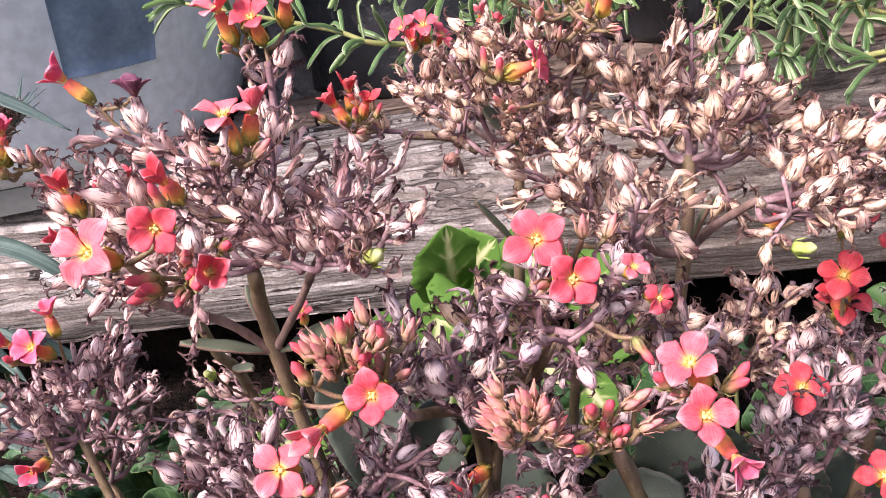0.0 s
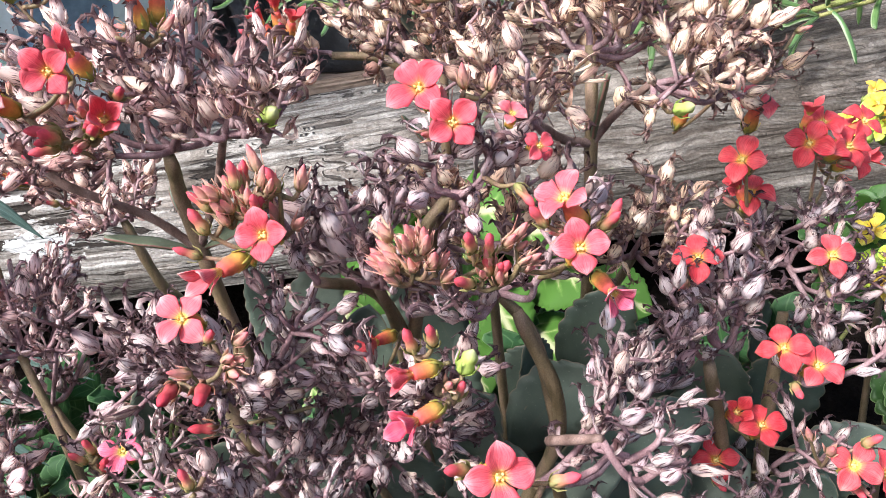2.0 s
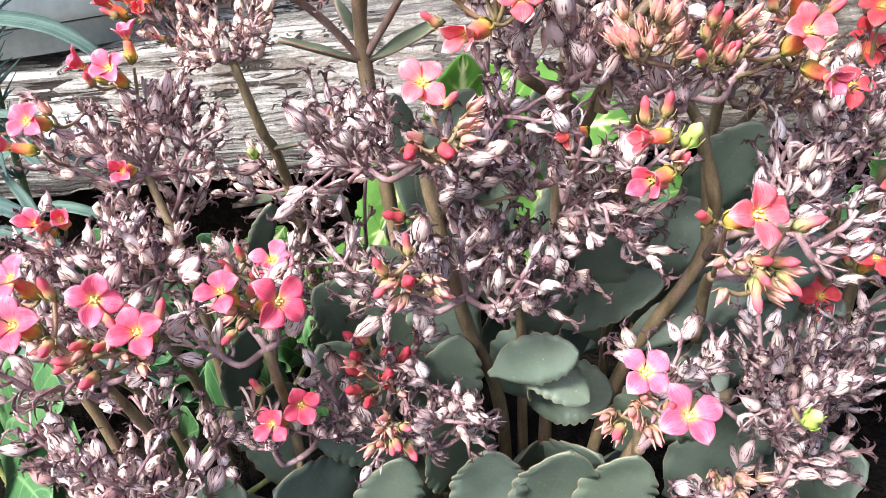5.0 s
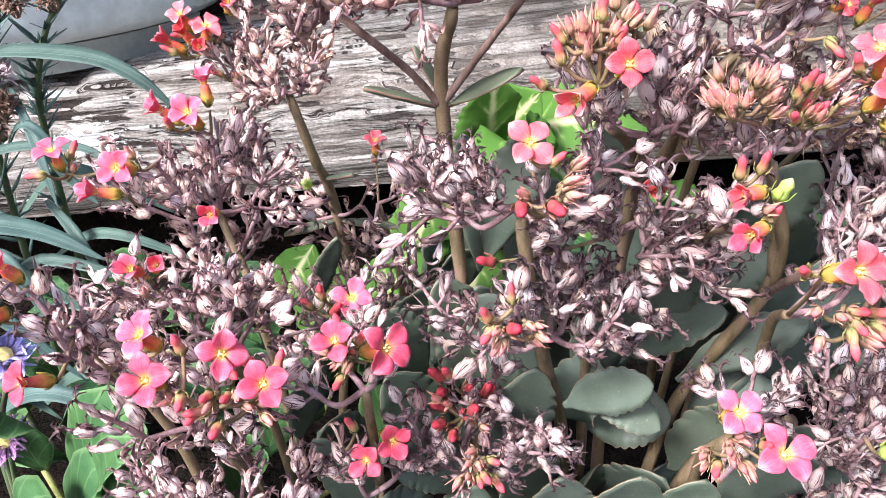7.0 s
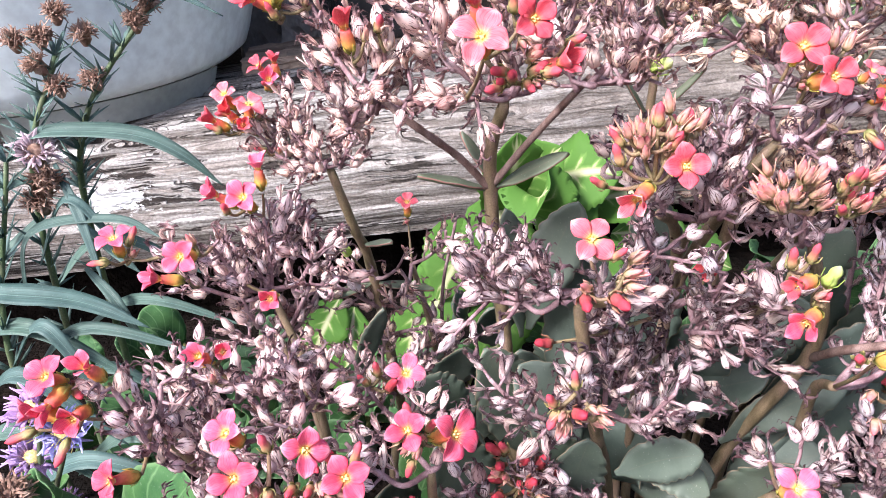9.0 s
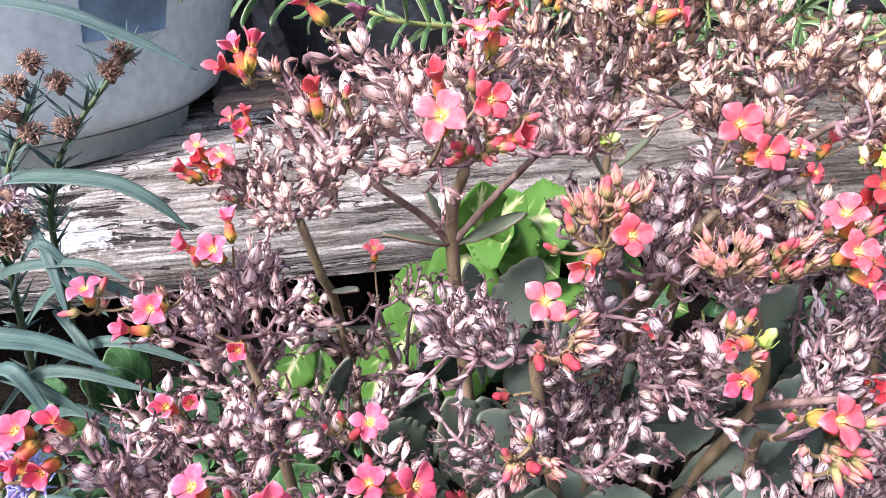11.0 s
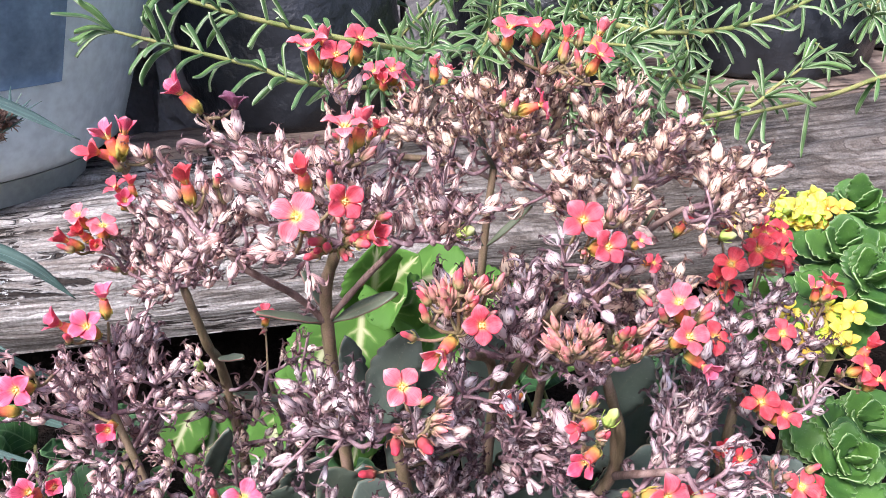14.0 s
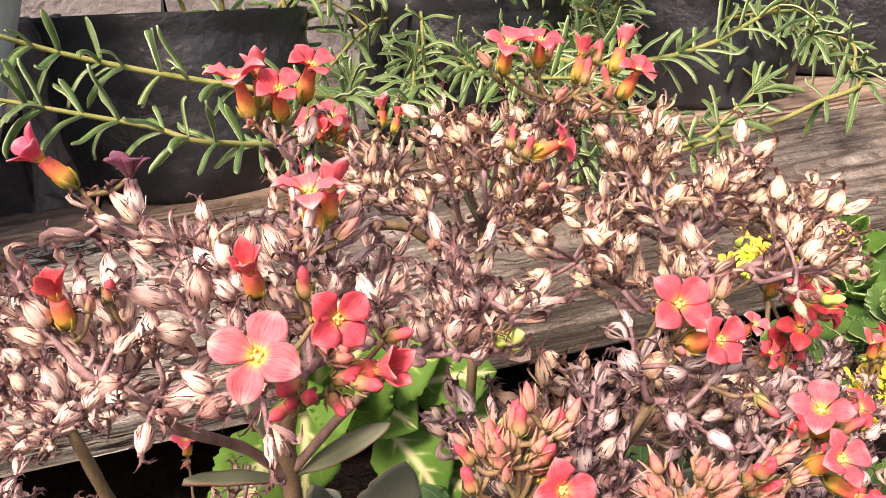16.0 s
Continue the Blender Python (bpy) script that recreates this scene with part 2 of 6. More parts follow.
    c = mix(t, "MIX", calc(t, "MAXIMUM", spot, fleck), c, (0.76, 0.76, 0.76))
    t.links.new(c, b.inputs["Base Color"])
    high = calc(t, "ADD", calc(t, "MULTIPLY", band, 0.7), calc(t, "MULTIPLY", fine, 0.4))
    bump(t, b, calc(t, "SUBTRACT", high, calc(t, "MULTIPLY", split, 0.7)), 1.0, 0.010)
    return m


def plain_material(name, a, b_, scale, rough, relief=0.3, depth=0.002, spec=0.4, stretch=None):
    m, t, b = material(name, rough, spec)
    c = ramp(t, grain(t, scale, 6.0, stretch), [(0.32, a), (0.68, b_)])
    c = mix(t, "MULTIPLY", 0.35, c, ramp(t, grain(t, scale * 9, 3.0), [(0.35, (0.7, 0.7, 0.7)), (0.65, (1.2, 1.2, 1.2))]))
    t.links.new(c, b.inputs["Base Color"])
    bump(t, b, grain(t, scale * 5, 4.0), relief, depth)
    return m


HUSK = dried_material("dried_husk", (0.98, 0.865, 0.87))
LILAC_HUSK = dried_material("lilac_husk", (1.0, 0.91, 0.97))
TAN_HUSK = dried_material("tan_husk", (1.0, 0.885, 0.785))
GREY_HUSK = dried_material("grey_husk", (0.74, 0.68, 0.745))
PETAL = petal_material("coral_petal", (0.90, 0.24, 0.18), (0.90, 0.115, 0.155), (0.95, 0.36, 0.38), (0.95, 0.50, 0.14))
PINK_PETAL = petal_material("pink_petal", (0.90, 0.24, 0.20), (0.88, 0.10, 0.19), (0.94, 0.34, 0.41), (0.95, 0.50, 0.14))
RED_PETAL = petal_material("red_petal", (0.87, 0.18, 0.10), (0.80, 0.065, 0.085), (0.88, 0.20, 0.20), (0.95, 0.5, 0.1))
YELLOW = petal_material("yellow_petal", (0.93, 0.62, 0.04), (0.93, 0.78, 0.09), (0.95, 0.84, 0.2), (0.7, 0.5, 0.04))
DRY_PETAL = petal_material("dried_petal", (0.22, 0.08, 0.13), (0.26, 0.09, 0.16), (0.40, 0.22, 0.30), (0.3, 0.15, 0.15))
LILAC = petal_material("lilac_petal", (0.42, 0.26, 0.58), (0.58, 0.40, 0.74), (0.68, 0.52, 0.82), (0.34, 0.22, 0.42))
FADED = petal_material("faded_daisy_petal", (0.52, 0.42, 0.38), (0.74, 0.64, 0.66), (0.84, 0.78, 0.80), (0.4, 0.3, 0.25))
TUBE = tube_material("flower_tube", [(0.0, (0.30, 0.34, 0.08)), (0.18, (0.58, 0.47, 0.10)), (0.42, (0.80, 0.42, 0.10)), (0.68, (0.84, 0.24, 0.10)), (1.0, (0.80, 0.13, 0.12))])
BUD = tube_material("bud_skin", [(0.0, (0.33, 0.36, 0.13)), (0.28, (0.48, 0.36, 0.17)), (0.48, (0.68, 0.28, 0.18)), (0.7, (0.76, 0.15, 0.18)), (1.0, (0.74, 0.08, 0.13))])
PALE_BUD = tube_material("pale_bud_skin", [(0.0, (0.34, 0.34, 0.14)), (0.2, (0.50, 0.38, 0.22)), (0.42, (0.66, 0.39, 0.30)), (0.75, (0.74, 0.33, 0.30)), (1.0, (0.70, 0.15, 0.19))])
RED_BUD = tube_material("red_bud_skin", [(0.0, (0.30, 0.22, 0.12)), (0.3, (0.50, 0.10, 0.10)), (1.0, (0.62, 0.05, 0.09))])
SEED = tube_material("green_capsule", [(0.0, (0.35, 0.50, 0.10)), (0.7, (0.50, 0.62, 0.16)), (1.0, (0.55, 0.6, 0.3))])
ANTHER = plain_material("anther", (0.88, 0.66, 0.14), (0.95, 0.84, 0.45), 900.0, 0.6)
STEM = stem_material("stalk_skin", (0.11, 0.09, 0.045), (0.22, 0.17, 0.10), (0.33, 0.23, 0.17), 170.0)
TWIG = stem_material("dry_stalk_skin", (0.15, 0.08, 0.094), (0.32, 0.205, 0.22), (0.52, 0.395, 0.41), 160.0, 0.75)
BARK = stem_material("brown_stalk_skin", (0.12, 0.075, 0.06), (0.26, 0.18, 0.155), (0.39, 0.29, 0.26), 190.0, 0.65)
PEDICEL = stem_material("flower_stalk_skin", (0.15, 0.13, 0.06), (0.25, 0.19, 0.10), (0.32, 0.19, 0.15), 200.0, 0.55)
FLESHY = leaf_material("fleshy_leaf", (0.034, 0.064, 0.037), (0.086, 0.122, 0.08), (0.24, 0.20, 0.14), 0.5, 0.06, 0.36, 0.955, 0.12)
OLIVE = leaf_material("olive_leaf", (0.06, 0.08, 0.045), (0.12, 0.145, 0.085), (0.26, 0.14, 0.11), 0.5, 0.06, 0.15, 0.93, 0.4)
GREEN = leaf_material("green_rosette_leaf", (0.028, 0.092, 0.014), (0.085, 0.20, 0.03), (0.33, 0.46, 0.20), 0.48, 0.14, 0.03, 0.945, 0.0)
BLADE = leaf_material("aster_leaf", (0.032, 0.082, 0.07), (0.08, 0.155, 0.135), (0.15, 0.24, 0.21), 0.6, 0.1, 0.2, 0.97, stripes=0.8)
BROAD = leaf_material("broad_leaf", (0.025, 0.085, 0.03), (0.07, 0.165, 0.055), (0.16, 0.28, 0.12), 0.55, 0.08, veins=0.6)
NEEDLE = leaf_material("needle_leaf", (0.06, 0.145, 0.045), (0.18, 0.30, 0.115), (0.50, 0.60, 0.38), 0.34, 0.18, edge_from=0.72, midrib=0.0, stripes=0.4)
VARI = variegated_material()
SHOOT = stem_material("green_shoot", (0.16, 0.22, 0.06), (0.27, 0.30, 0.10), (0.33, 0.30, 0.12))
ASTER_STEM = stem_material("aster_stem", (0.05, 0.09, 0.04), (0.10, 0.15, 0.07), (0.14, 0.16, 0.09))
BROWN = stem_material("withered_head", (0.12, 0.07, 0.045), (0.30, 0.19, 0.14), (0.50, 0.38, 0.30), 250.0, 0.8)
WOOD = beam_material()
POT = plain_material("grey_plastic", (0.79, 0.87, 0.88), (0.85, 0.92, 0.93), 9.0, 0.45, 0.1, 0.001)
FOOT = plain_material("olive_grey_plastic", (0.30, 0.32, 0.29), (0.42, 0.44, 0.41), 14.0, 0.55, 0.15, 0.001)
PATCH = plain_material("slate_blue_patch", (0.14, 0.205, 0.28), (0.27, 0.37, 0.49), 26.0, 0.6, 0.35, 0.001)
BAG = plain_material("black_plastic", (0.013, 0.015, 0.018), (0.034, 0.037, 0.044), 14.0, 0.33, 0.6, 0.006)
BOARD = plain_material("brown_board", (0.13, 0.09, 0.07), (0.40, 0.31, 0.25), 22.0, 0.85, 0.8, 0.004, 0.2, (0.25, 2.0, 3.0))
STONE = plain_material("grey_stone", (0.13, 0.12, 0.12), (0.27, 0.26, 0.26), 16.0, 0.9, 0.8, 0.006)
# darker than damp earth: shade below the foliage is put into the colour
SOIL = plain_material("shade_darkened_soil", (0.005, 0.0045, 0.004), (0.016, 0.012, 0.010), 30.0, 0.95, 1.0, 0.01, 0.03)


# ---- geometry helpers ----
rng = np.random.default_rng(7)
tilt = np.random.default_rng(12)
UP = np.array((0.0, 0.0, 1.0))


def vec(*p):
    return np.array(p, dtype=float)


def unit(v):
    return v / (np.linalg.norm(v) + 1e-12)


def frame_of(d, spin=0.0):
    """Axes (3 x 3, columns x, y, z) whose z runs along d."""
    z = unit(np.asarray(d, float))
    a = np.array((1.0, 0, 0)) if abs(z[0]) < 0.8 else np.array((0, 1.0, 0))
    x = unit(np.cross(a, z))
    y = np.cross(z, x)
    c, s = math.cos(spin), math.sin(spin)
    return np.stack((c * x + s * y, c * y - s * x, z), 1)


class Shape:
    """Vertices, faces, one uv per vertex and one material slot per face."""

    def __init__(self):
        self.v, self.f, self.uv, self.m = [], [], [], []

    def add(self, verts, faces, uvs, slot=0):
        k = len(self.v)
        self.v.extend(map(tuple, verts))
        self.uv.extend(map(tuple, uvs))
        self.f.extend(tuple(i + k for i in f) for f in faces)
        self.m.extend([slot] * len(faces))

    def merge(self, other, axes, at, size=1.0):
        self.add(np.asarray(other.v) * size @ axes.T + at, [], other.uv)
        k = len(self.v) - len(other.v)
        self.f.extend(tuple(i + k for i in f) for f in other.f)
        self.m.extend(other.m)

    def tube(self, points, radii, sides=6, slot=0, ridges=0.0, v0=0.0, v1=1.0):
        p = np.asarray(points, float)
        n = len(p)
        r = np.broadcast_to(np.asarray(radii, float), (n,))
        tang = np.gradient(p, axis=0)
        ax = frame_of(tang[0])
        x = ax[:, 0]
        rings, uvs = [], []
        ang = np.arange(sides) * 2 * math.pi / sides
        for i in range(n):
            z = unit(tang[i])
            x = unit(x - z * (x @ z))
            y = np.cross(z, x)
            rr = r[i] * (1 + ridges * (np.arange(sides) % 2 * 2 - 1))
            rings.append(p[i] + np.outer(np.cos(ang) * rr, x) + np.outer(np.sin(ang) * rr, y))
            uvs.append(np.stack((np.arange(sides) / sides, np.full(sides, v0 + (v1 - v0) * i / (n - 1))), 1))
        faces = [(i * sides + j, i * sides + (j + 1) % sides, (i + 1) * sides + (j + 1) % sides, (i + 1) * sides + j)
                 for i in range(n - 1) for j in range(sides)]
        faces += [tuple(range(sides - 1, -1, -1)), tuple((n - 1) * sides + j for j in range(sides))]
        self.add(np.concatenate(rings), faces, np.concatenate(uvs), slot)

    def blade(self, points, width, normal, thick=0.0006, profile=None, cup=0.0, fold=0.0, teeth=0, tooth=0.0, across=5, slot=0, wave=0.0):
        """A leaf or petal along points: a solid, closed sheet with its edge."""
        p = np.asarray(points, float)
        n = len(p)
        tang = np.gradient(p, axis=0)
        s = np.linspace(0, 1, n)
        w = width / 2 * (profile(s) if profile else np.sin(math.pi * np.clip(s, 0.02, 0.98)) ** 0.7)
        if teeth:
            w = w * (1 + tooth * (np.abs(np.sin(s * teeth * math.pi)) - 0.6) * np.clip((s - 0.3) * 5, 0, 1) * np.clip((1 - s) * 7, 0, 1))
        q = np.linspace(-1, 1, across)
        top, bot, uvs = [], [], []
        for i in range(n):
            t = unit(tang[i])
            side = unit(np.cross(t, normal))
            nn = np.cross(side, t)
            lift = (cup * q ** 2 + fold * np.abs(q)) * w[i] + wave * w[i] * np.sin(s[i] * 17) * np.abs(q) ** 2
            row = p[i] + np.outer(q * w[i], side) + np.outer(lift, nn)
            th = thick * (1 - 0.75 * np.abs(q) ** 3)
            top.append(row + np.outer(th, nn) * 0.5)
            bot.append(row - np.outer(th, nn) * 0.5)
            uvs.append(np.stack((q / 2 + 0.5, np.full(across, s[i])), 1))
        k = n * across
        faces = []
        for i in range(n - 1):
            for j in range(across - 1):
                a, b_, c, d = i * across + j, i * across + j + 1, (i + 1) * across + j + 1, (i + 1) * across + j
                faces += [(a, b_, c, d), (k + d, k + c, k + b_, k + a)]
            a, d = i * across, (i + 1) * across
            faces.append((a, d, k + d, k + a))
            a, d = i * across + across - 1, (i + 1) * across + across - 1
            faces.append((d, a, k + a, k + d))
        e = (n - 1) * across
        for j in range(across - 1):
            faces += [(j + 1, j, k + j, k + j + 1), (e + j, e + j + 1, k + e + j + 1, k + e + j)]
        uv = np.concatenate(uvs)
        self.add(np.concatenate(top + bot), faces, np.concatenate((uv, uv)), slot)

    def mesh(self, name, materials, smooth=True):
        me = bpy.data.meshes.new(name)
        me.from_pydata(self.v, [], self.f)
        loops = np.empty(len(me.loops), dtype=np.int32)
        me.loops.foreach_get("vertex_index", loops)
        layer = me.uv_layers.new(name="UVMap")
        layer.data.foreach_set("uv", np.asarray(self.uv, dtype=np.float32)[loops].ravel())
        for m in materials:
            me.materials.append(m)
        me.polygons.foreach_set("material_index", np.asarray(self.m, dtype=np.int32))
        me.polygons.foreach_set("use_smooth", np.full(len(self.f), smooth))
        me.update()
        return me


def curve(*points, n=8):
    """A smooth line through points (Catmull-Rom)."""
    p = [np.asarray(q, float) for q in points]
    p = [2 * p[0] - p[1], *p, 2 * p[-1] - p[-2]]
    out = []
    for i in range(1, len(p) - 2):
        for t in np.linspace(0, 1, n, endpoint=False):
            a, b_, c, d = p[i - 1:i + 3]
            out.append(0.5 * (2 * b_ + (c - a) * t + (2 * a - 5 * b_ + 4 * c - d) * t * t + (3 * b_ - a - 3 * c + d) * t ** 3))
    out.append(p[-2])
    return np.array(out)


def thing(name, base, label, category, group=""):
    ob = new(name)
    ob.empty_display_size = 0.02
    ob.location = base
    return tagged(ob, label, category, group)


def hang(ob, parent):
    ob.parent = parent
    if parent.type == "EMPTY":
        ob.matrix_parent_inverse = Matrix.Translation(-parent.location)
    return ob


def part(name, shape, materials, parent, label="", smooth=True):
    data = shape.mesh(name, materials, smooth) if isinstance(shape, Shape) else shape
    ob = hang(new(name, data), parent)
    return tagged(ob, label)


def placed(name, data, parent, at, axes, size=1.0, label=""):
    """One more object on a shared mesh."""
    ob = hang(new(name, data), parent)
    m = Matrix(axes.tolist()).to_4x4()
    m.translation = at
    ob.matrix_basis = m @ Matrix.Diagonal((size, size, size, 1))
    return tagged(ob, label)


# ---- small pieces of the plants; local z points out of the stalk ----
def husk_shape(r):
    """A withered flower: a plump papery calyx, a slim shrunken one, or loose curled shreds; dark twisted petals at the tip."""
    s = Shape()
    kind = int(r.choice(3, p=(0.64, 0.20, 0.16)))
    if kind == 2:
        for k in range(int(r.integers(4, 7))):
            a = r.uniform(0, 6.28)
            out, across_ = vec(math.cos(a), math.sin(a), 0), vec(-math.sin(a), math.cos(a), 0)
            le, curl = r.uniform(0.006, 0.0105), r.uniform(-0.004, 0.004)
            q = np.linspace(0, 1, 6)
            pts = np.outer(q ** 1.3 * le * r.uniform(0.15, 0.6), out) + np.outer(np.sin(q * 2.0) * le * 0.9, UP) + np.outer(np.sin(q * r.uniform(2, 5)) * curl, across_)
            s.blade(pts, r.uniform(0.0011, 0.0027), out + across_ * r.uniform(-1, 1), 0.0002, lambda x: np.interp(x, (0, 0.3, 0.7, 1), (0.5, 1, 0.8, 0.1)), r.uniform(-0.7, 0.7), across=3)
            k0, start = len(s.uv) - 36, r.choice((0.15, 0.25, 0.4, 0.65))
            s.uv[k0:] = [(u, start + (0.96 - start) * v) for u, v in s.uv[k0:]]
        return s
    plump = kind == 0
    n = 9
    z = np.linspace(0, 1, n)
    length = r.uniform(0.0076, 0.0100) if plump else r.uniform(0.0088, 0.0118)
    fat = r.uniform(0.0020, 0.0028) if plump else r.uniform(0.0010, 0.0015)
    bend = r.normal(0, 0.0007 if plump else 0.0022, 2)
    line = np.stack((bend[0] * z ** 2, bend[1] * z ** 2, z * length), 1)
    s.tube(line, fat * np.array((0.5, 0.88, 1.02, 1.04, 1.0, 0.9, 0.68, 0.42, 0.26) if plump else (0.42, 0.82, 1.02, 1.06, 0.96, 0.74, 0.48, 0.30, 0.22)), 8, 0, r.uniform(0.04, 0.12) if plump else r.uniform(0.15, 0.32), 0.0 if plump else 0.16, 0.77 if plump else 0.9)
    s.v = [tuple(np.array(p) + r.normal(0, 0.00014 if plump else 0.00032, 3)) for p in s.v]
    tip = line[-2]
    for k in range(4):
        a = k * 1.57 + r.uniform(-0.4, 0.4)
        out = np.array((math.cos(a), math.sin(a), 0))
        b0 = np.array((0, 0, 0.0002))
        away = fat * r.uniform(0.85, 1.35)
        s.blade([b0 + out * 0.0006, b0 + out * fat * 1.12 + UP * 0.0018, b0 + out * away + UP * r.uniform(0.0045, 0.0075)],
                r.uniform(0.0008, 0.0015), -out + UP, 0.00022, lambda q: np.array((0.9, 0.9, 0.08)), 0, 0, across=2)
    for k in range(5 if plump else 6):
        a = r.uniform(0, 6.28)
        out = np.array((math.cos(a), math.sin(a), 0))
        curl = np.array((math.cos(a + 1.4), math.sin(a + 1.4), 0)) * r.uniform(-0.0014, 0.0014)
        le = r.uniform(0.0028, 0.0055) if plump else r.uniform(0.003, 0.006)
        pts = [tip, tip + out * le * 0.22 + UP * le * 0.55, tip + out * le * 0.5 + UP * le * 0.75 + curl, tip + out * le * 0.8 + UP * le * 0.5 + curl * 2]
        s.blade(pts, r.uniform(0.0006, 0.0017), out + curl * 200, 0.0002, lambda q: np.array((0.7, 1.0, 0.7, 0.15)), 0, 0, across=2)
        k0 = len(s.uv) - 16
        s.uv[k0:] = [(u, 0.72 + 0.28 * v) for u, v in s.uv[k0:]]
    return s


def flower_shape(r, open_=1.0):
    """Four petals on a flask-shaped tube, with a yellow throat. The petals' plane is z = 0."""
    s = Shape()
    shut = max(0.0, 0.6 - open_)
    tube = np.array((0.9, 1.75, 2.25, 2.35, 2.15, 1.85, 1.55, 1.5)) * 0.001 * (1 + 0.35 * shut)
    tube[5:] *= 1 + 0.5 * shut
    z = np.linspace(-0.0105 + 0.003 * shut, -0.0006, 8)
    s.tube(np.stack((z * 0, z * 0, z), 1), tube, 8, 1, 0.06)
    for k in range(4):
        a = k * math.pi / 2 + r.uniform(-0.16, 0.16)
        out = np.array((math.cos(a), math.sin(a), 0))
        le = 0.0078 * r.uniform(0.93, 1.06) * (1 + 0.2 * shut)
        rise = (1 - open_) * r.uniform(0.006, 0.0095) + r.uniform(-0.0012, 0.0030)
        q = np.linspace(0, 1, 9)
        reach = le * (q * open_ ** 0.5)
        pts = out * (0.0007 + 0.0012 * shut + reach)[:, None] + UP * (0.0009 * np.sin(q * 3.1) * open_ + rise * q ** 0.8 - 0.0012 * q ** 2 * open_)[:, None]
        s.blade(pts, 0.0069 * r.uniform(0.92, 1.08) * (0.68 + 0.32 * open_), UP - out * (1 - open_), 0.0004,
                lambda x: np.interp(x, (0, 0.1, 0.3, 0.5, 0.68, 0.84, 0.94, 1), (0.22, 0.34, 0.76, 1.0, 0.88, 0.53, 0.24, 0.02)),
                0.3 * r.uniform(-0.3, 1.8), 0.16, across=7, wave=r.uniform(-0.16, 0.16))
        low = np.array((math.cos(a + 0.8), math.sin(a + 0.8), 0))
        s.blade([UP * -0.0105 + low * 0.0008, UP * -0.008 + low * 0.0026, UP * -0.0052 + low * 0.0031], 0.0017, low, 0.0003,
                lambda q: np.array((0.9, 0.9, 0.1)), across=3, slot=1)
        k0 = len(s.uv) - 18
        s.uv[k0:] = [(u, v * 0.15) for u, v in s.uv[k0:]]
    s.tube([UP * -0.001, UP * 0.0004, UP * 0.0008], [0.0008, 0.0009, 0.0003], 6, 2)
    for k in range(4):
        a = k * 1.571 + 0.7
        at = np.array((math.cos(a) * 0.0008, math.sin(a) * 0.0008, 0.0006))
        s.tube([at, at + UP * 0.0006, at + UP * 0.0011], [0.00025, 0.0004, 0.0001], 5, 2)
    return s


def bud_shape(r, fat=1.0, length=0.0105):
    """A closed bud: a swollen calyx, a neck, and the rolled petals above it."""
    s = Shape()
    z = np.linspace(0, length, 9)
    s.tube(np.stack((z * 0, z * 0, z), 1), np.array((0.7, 1.6, 2.0, 1.8, 1.45, 1.6, 1.65, 1.15, 0.25)) * 0.001 * fat, 8, 0, 0.07)
    for k in range(4):
        a = k * 1.571 + 0.4
        out = np.array((math.cos(a), math.sin(a), 0))
        s.blade([out * 0.0008, out * 0.0025 + UP * 0.0018, out * 0.0029 + UP * 0.0045], 0.0017, out, 0.0003, lambda q: np.array((0.9, 0.9, 0.1)), across=3)
        k0 = len(s.uv) - 18
        s.uv[k0:] = [(u, v * 0.15) for u, v in s.uv[k0:]]
    return s


def pale_shape(r):
    """A young bud: a smooth pointed bud in a short calyx."""
    s = Shape()
    le = 0.0086 * r.uniform(0.8, 1.15)
    z = np.linspace(0, le, 9)
    s.tube(np.stack((z * 0, z * 0, z), 1), np.array((0.8, 1.5, 1.8, 1.7, 1.45, 1.35, 1.15, 0.75, 0.12)) * 0.001 * r.uniform(0.8, 1.15), 10, 0, 0.12)
    for k in range(4):
        a = k * 1.571 + r.uniform(-0.2, 0.2)
        out = np.array((math.cos(a), math.sin(a), 0))
        s.blade([out * 0.0008, out * 0.0022 + UP * 0.002, out * r.uniform(0.0022, 0.0042) + UP * r.uniform(0.0055, 0.0088)], 0.0021, out, 0.0003,
                lambda q: np.array((0.9, 1.0, 0.06)), across=3)
        k0 = len(s.uv) - 18
        s.uv[k0:] = [(u, v * r.uniform(0.3, 0.9)) for u, v in s.uv[k0:]]
    return s


def meshes(name, build, materials, count, seed):
    r = np.random.default_rng(seed)
    return [build(r).mesh(name, materials) for k in range(count)]


HUSKS = [husk_shape(np.random.default_rng(100 + k)) for k in range(28)]
HUSK_MESHES = {m.name: [k.mesh("dried_flower", [m]) for k in HUSKS] for m in (HUSK, TAN_HUSK, GREY_HUSK, LILAC_HUSK)}
FLOWERS = meshes("flower", lambda r: flower_shape(r, r.uniform(0.58, 0.98)), [PETAL, TUBE, ANTHER], 10, 1)
PINK_FLOWERS = meshes("flower", lambda r: flower_shape(r, r.uniform(0.58, 0.98)), [PINK_PETAL, TUBE, ANTHER], 8, 41)
PINK_HALF = meshes("flower", lambda r: flower_shape(r, r.uniform(0.1, 0.32)), [PINK_PETAL, TUBE, ANTHER], 3, 42)
RED_FLOWERS = meshes("flower", flower_shape, [RED_PETAL, TUBE, ANTHER], 5, 31)
RED_HALF = meshes("flower", lambda r: flower_shape(r, r.uniform(0.1, 0.32)), [RED_PETAL, TUBE, ANTHER], 3, 32)
HALF = meshes("flower", lambda r: flower_shape(r, r.uniform(0.1, 0.32)), [PETAL, TUBE, ANTHER], 4, 2)
BUDS = meshes("bud", lambda r: bud_shape(r, r.uniform(0.9, 1.1)), [BUD], 3, 3)
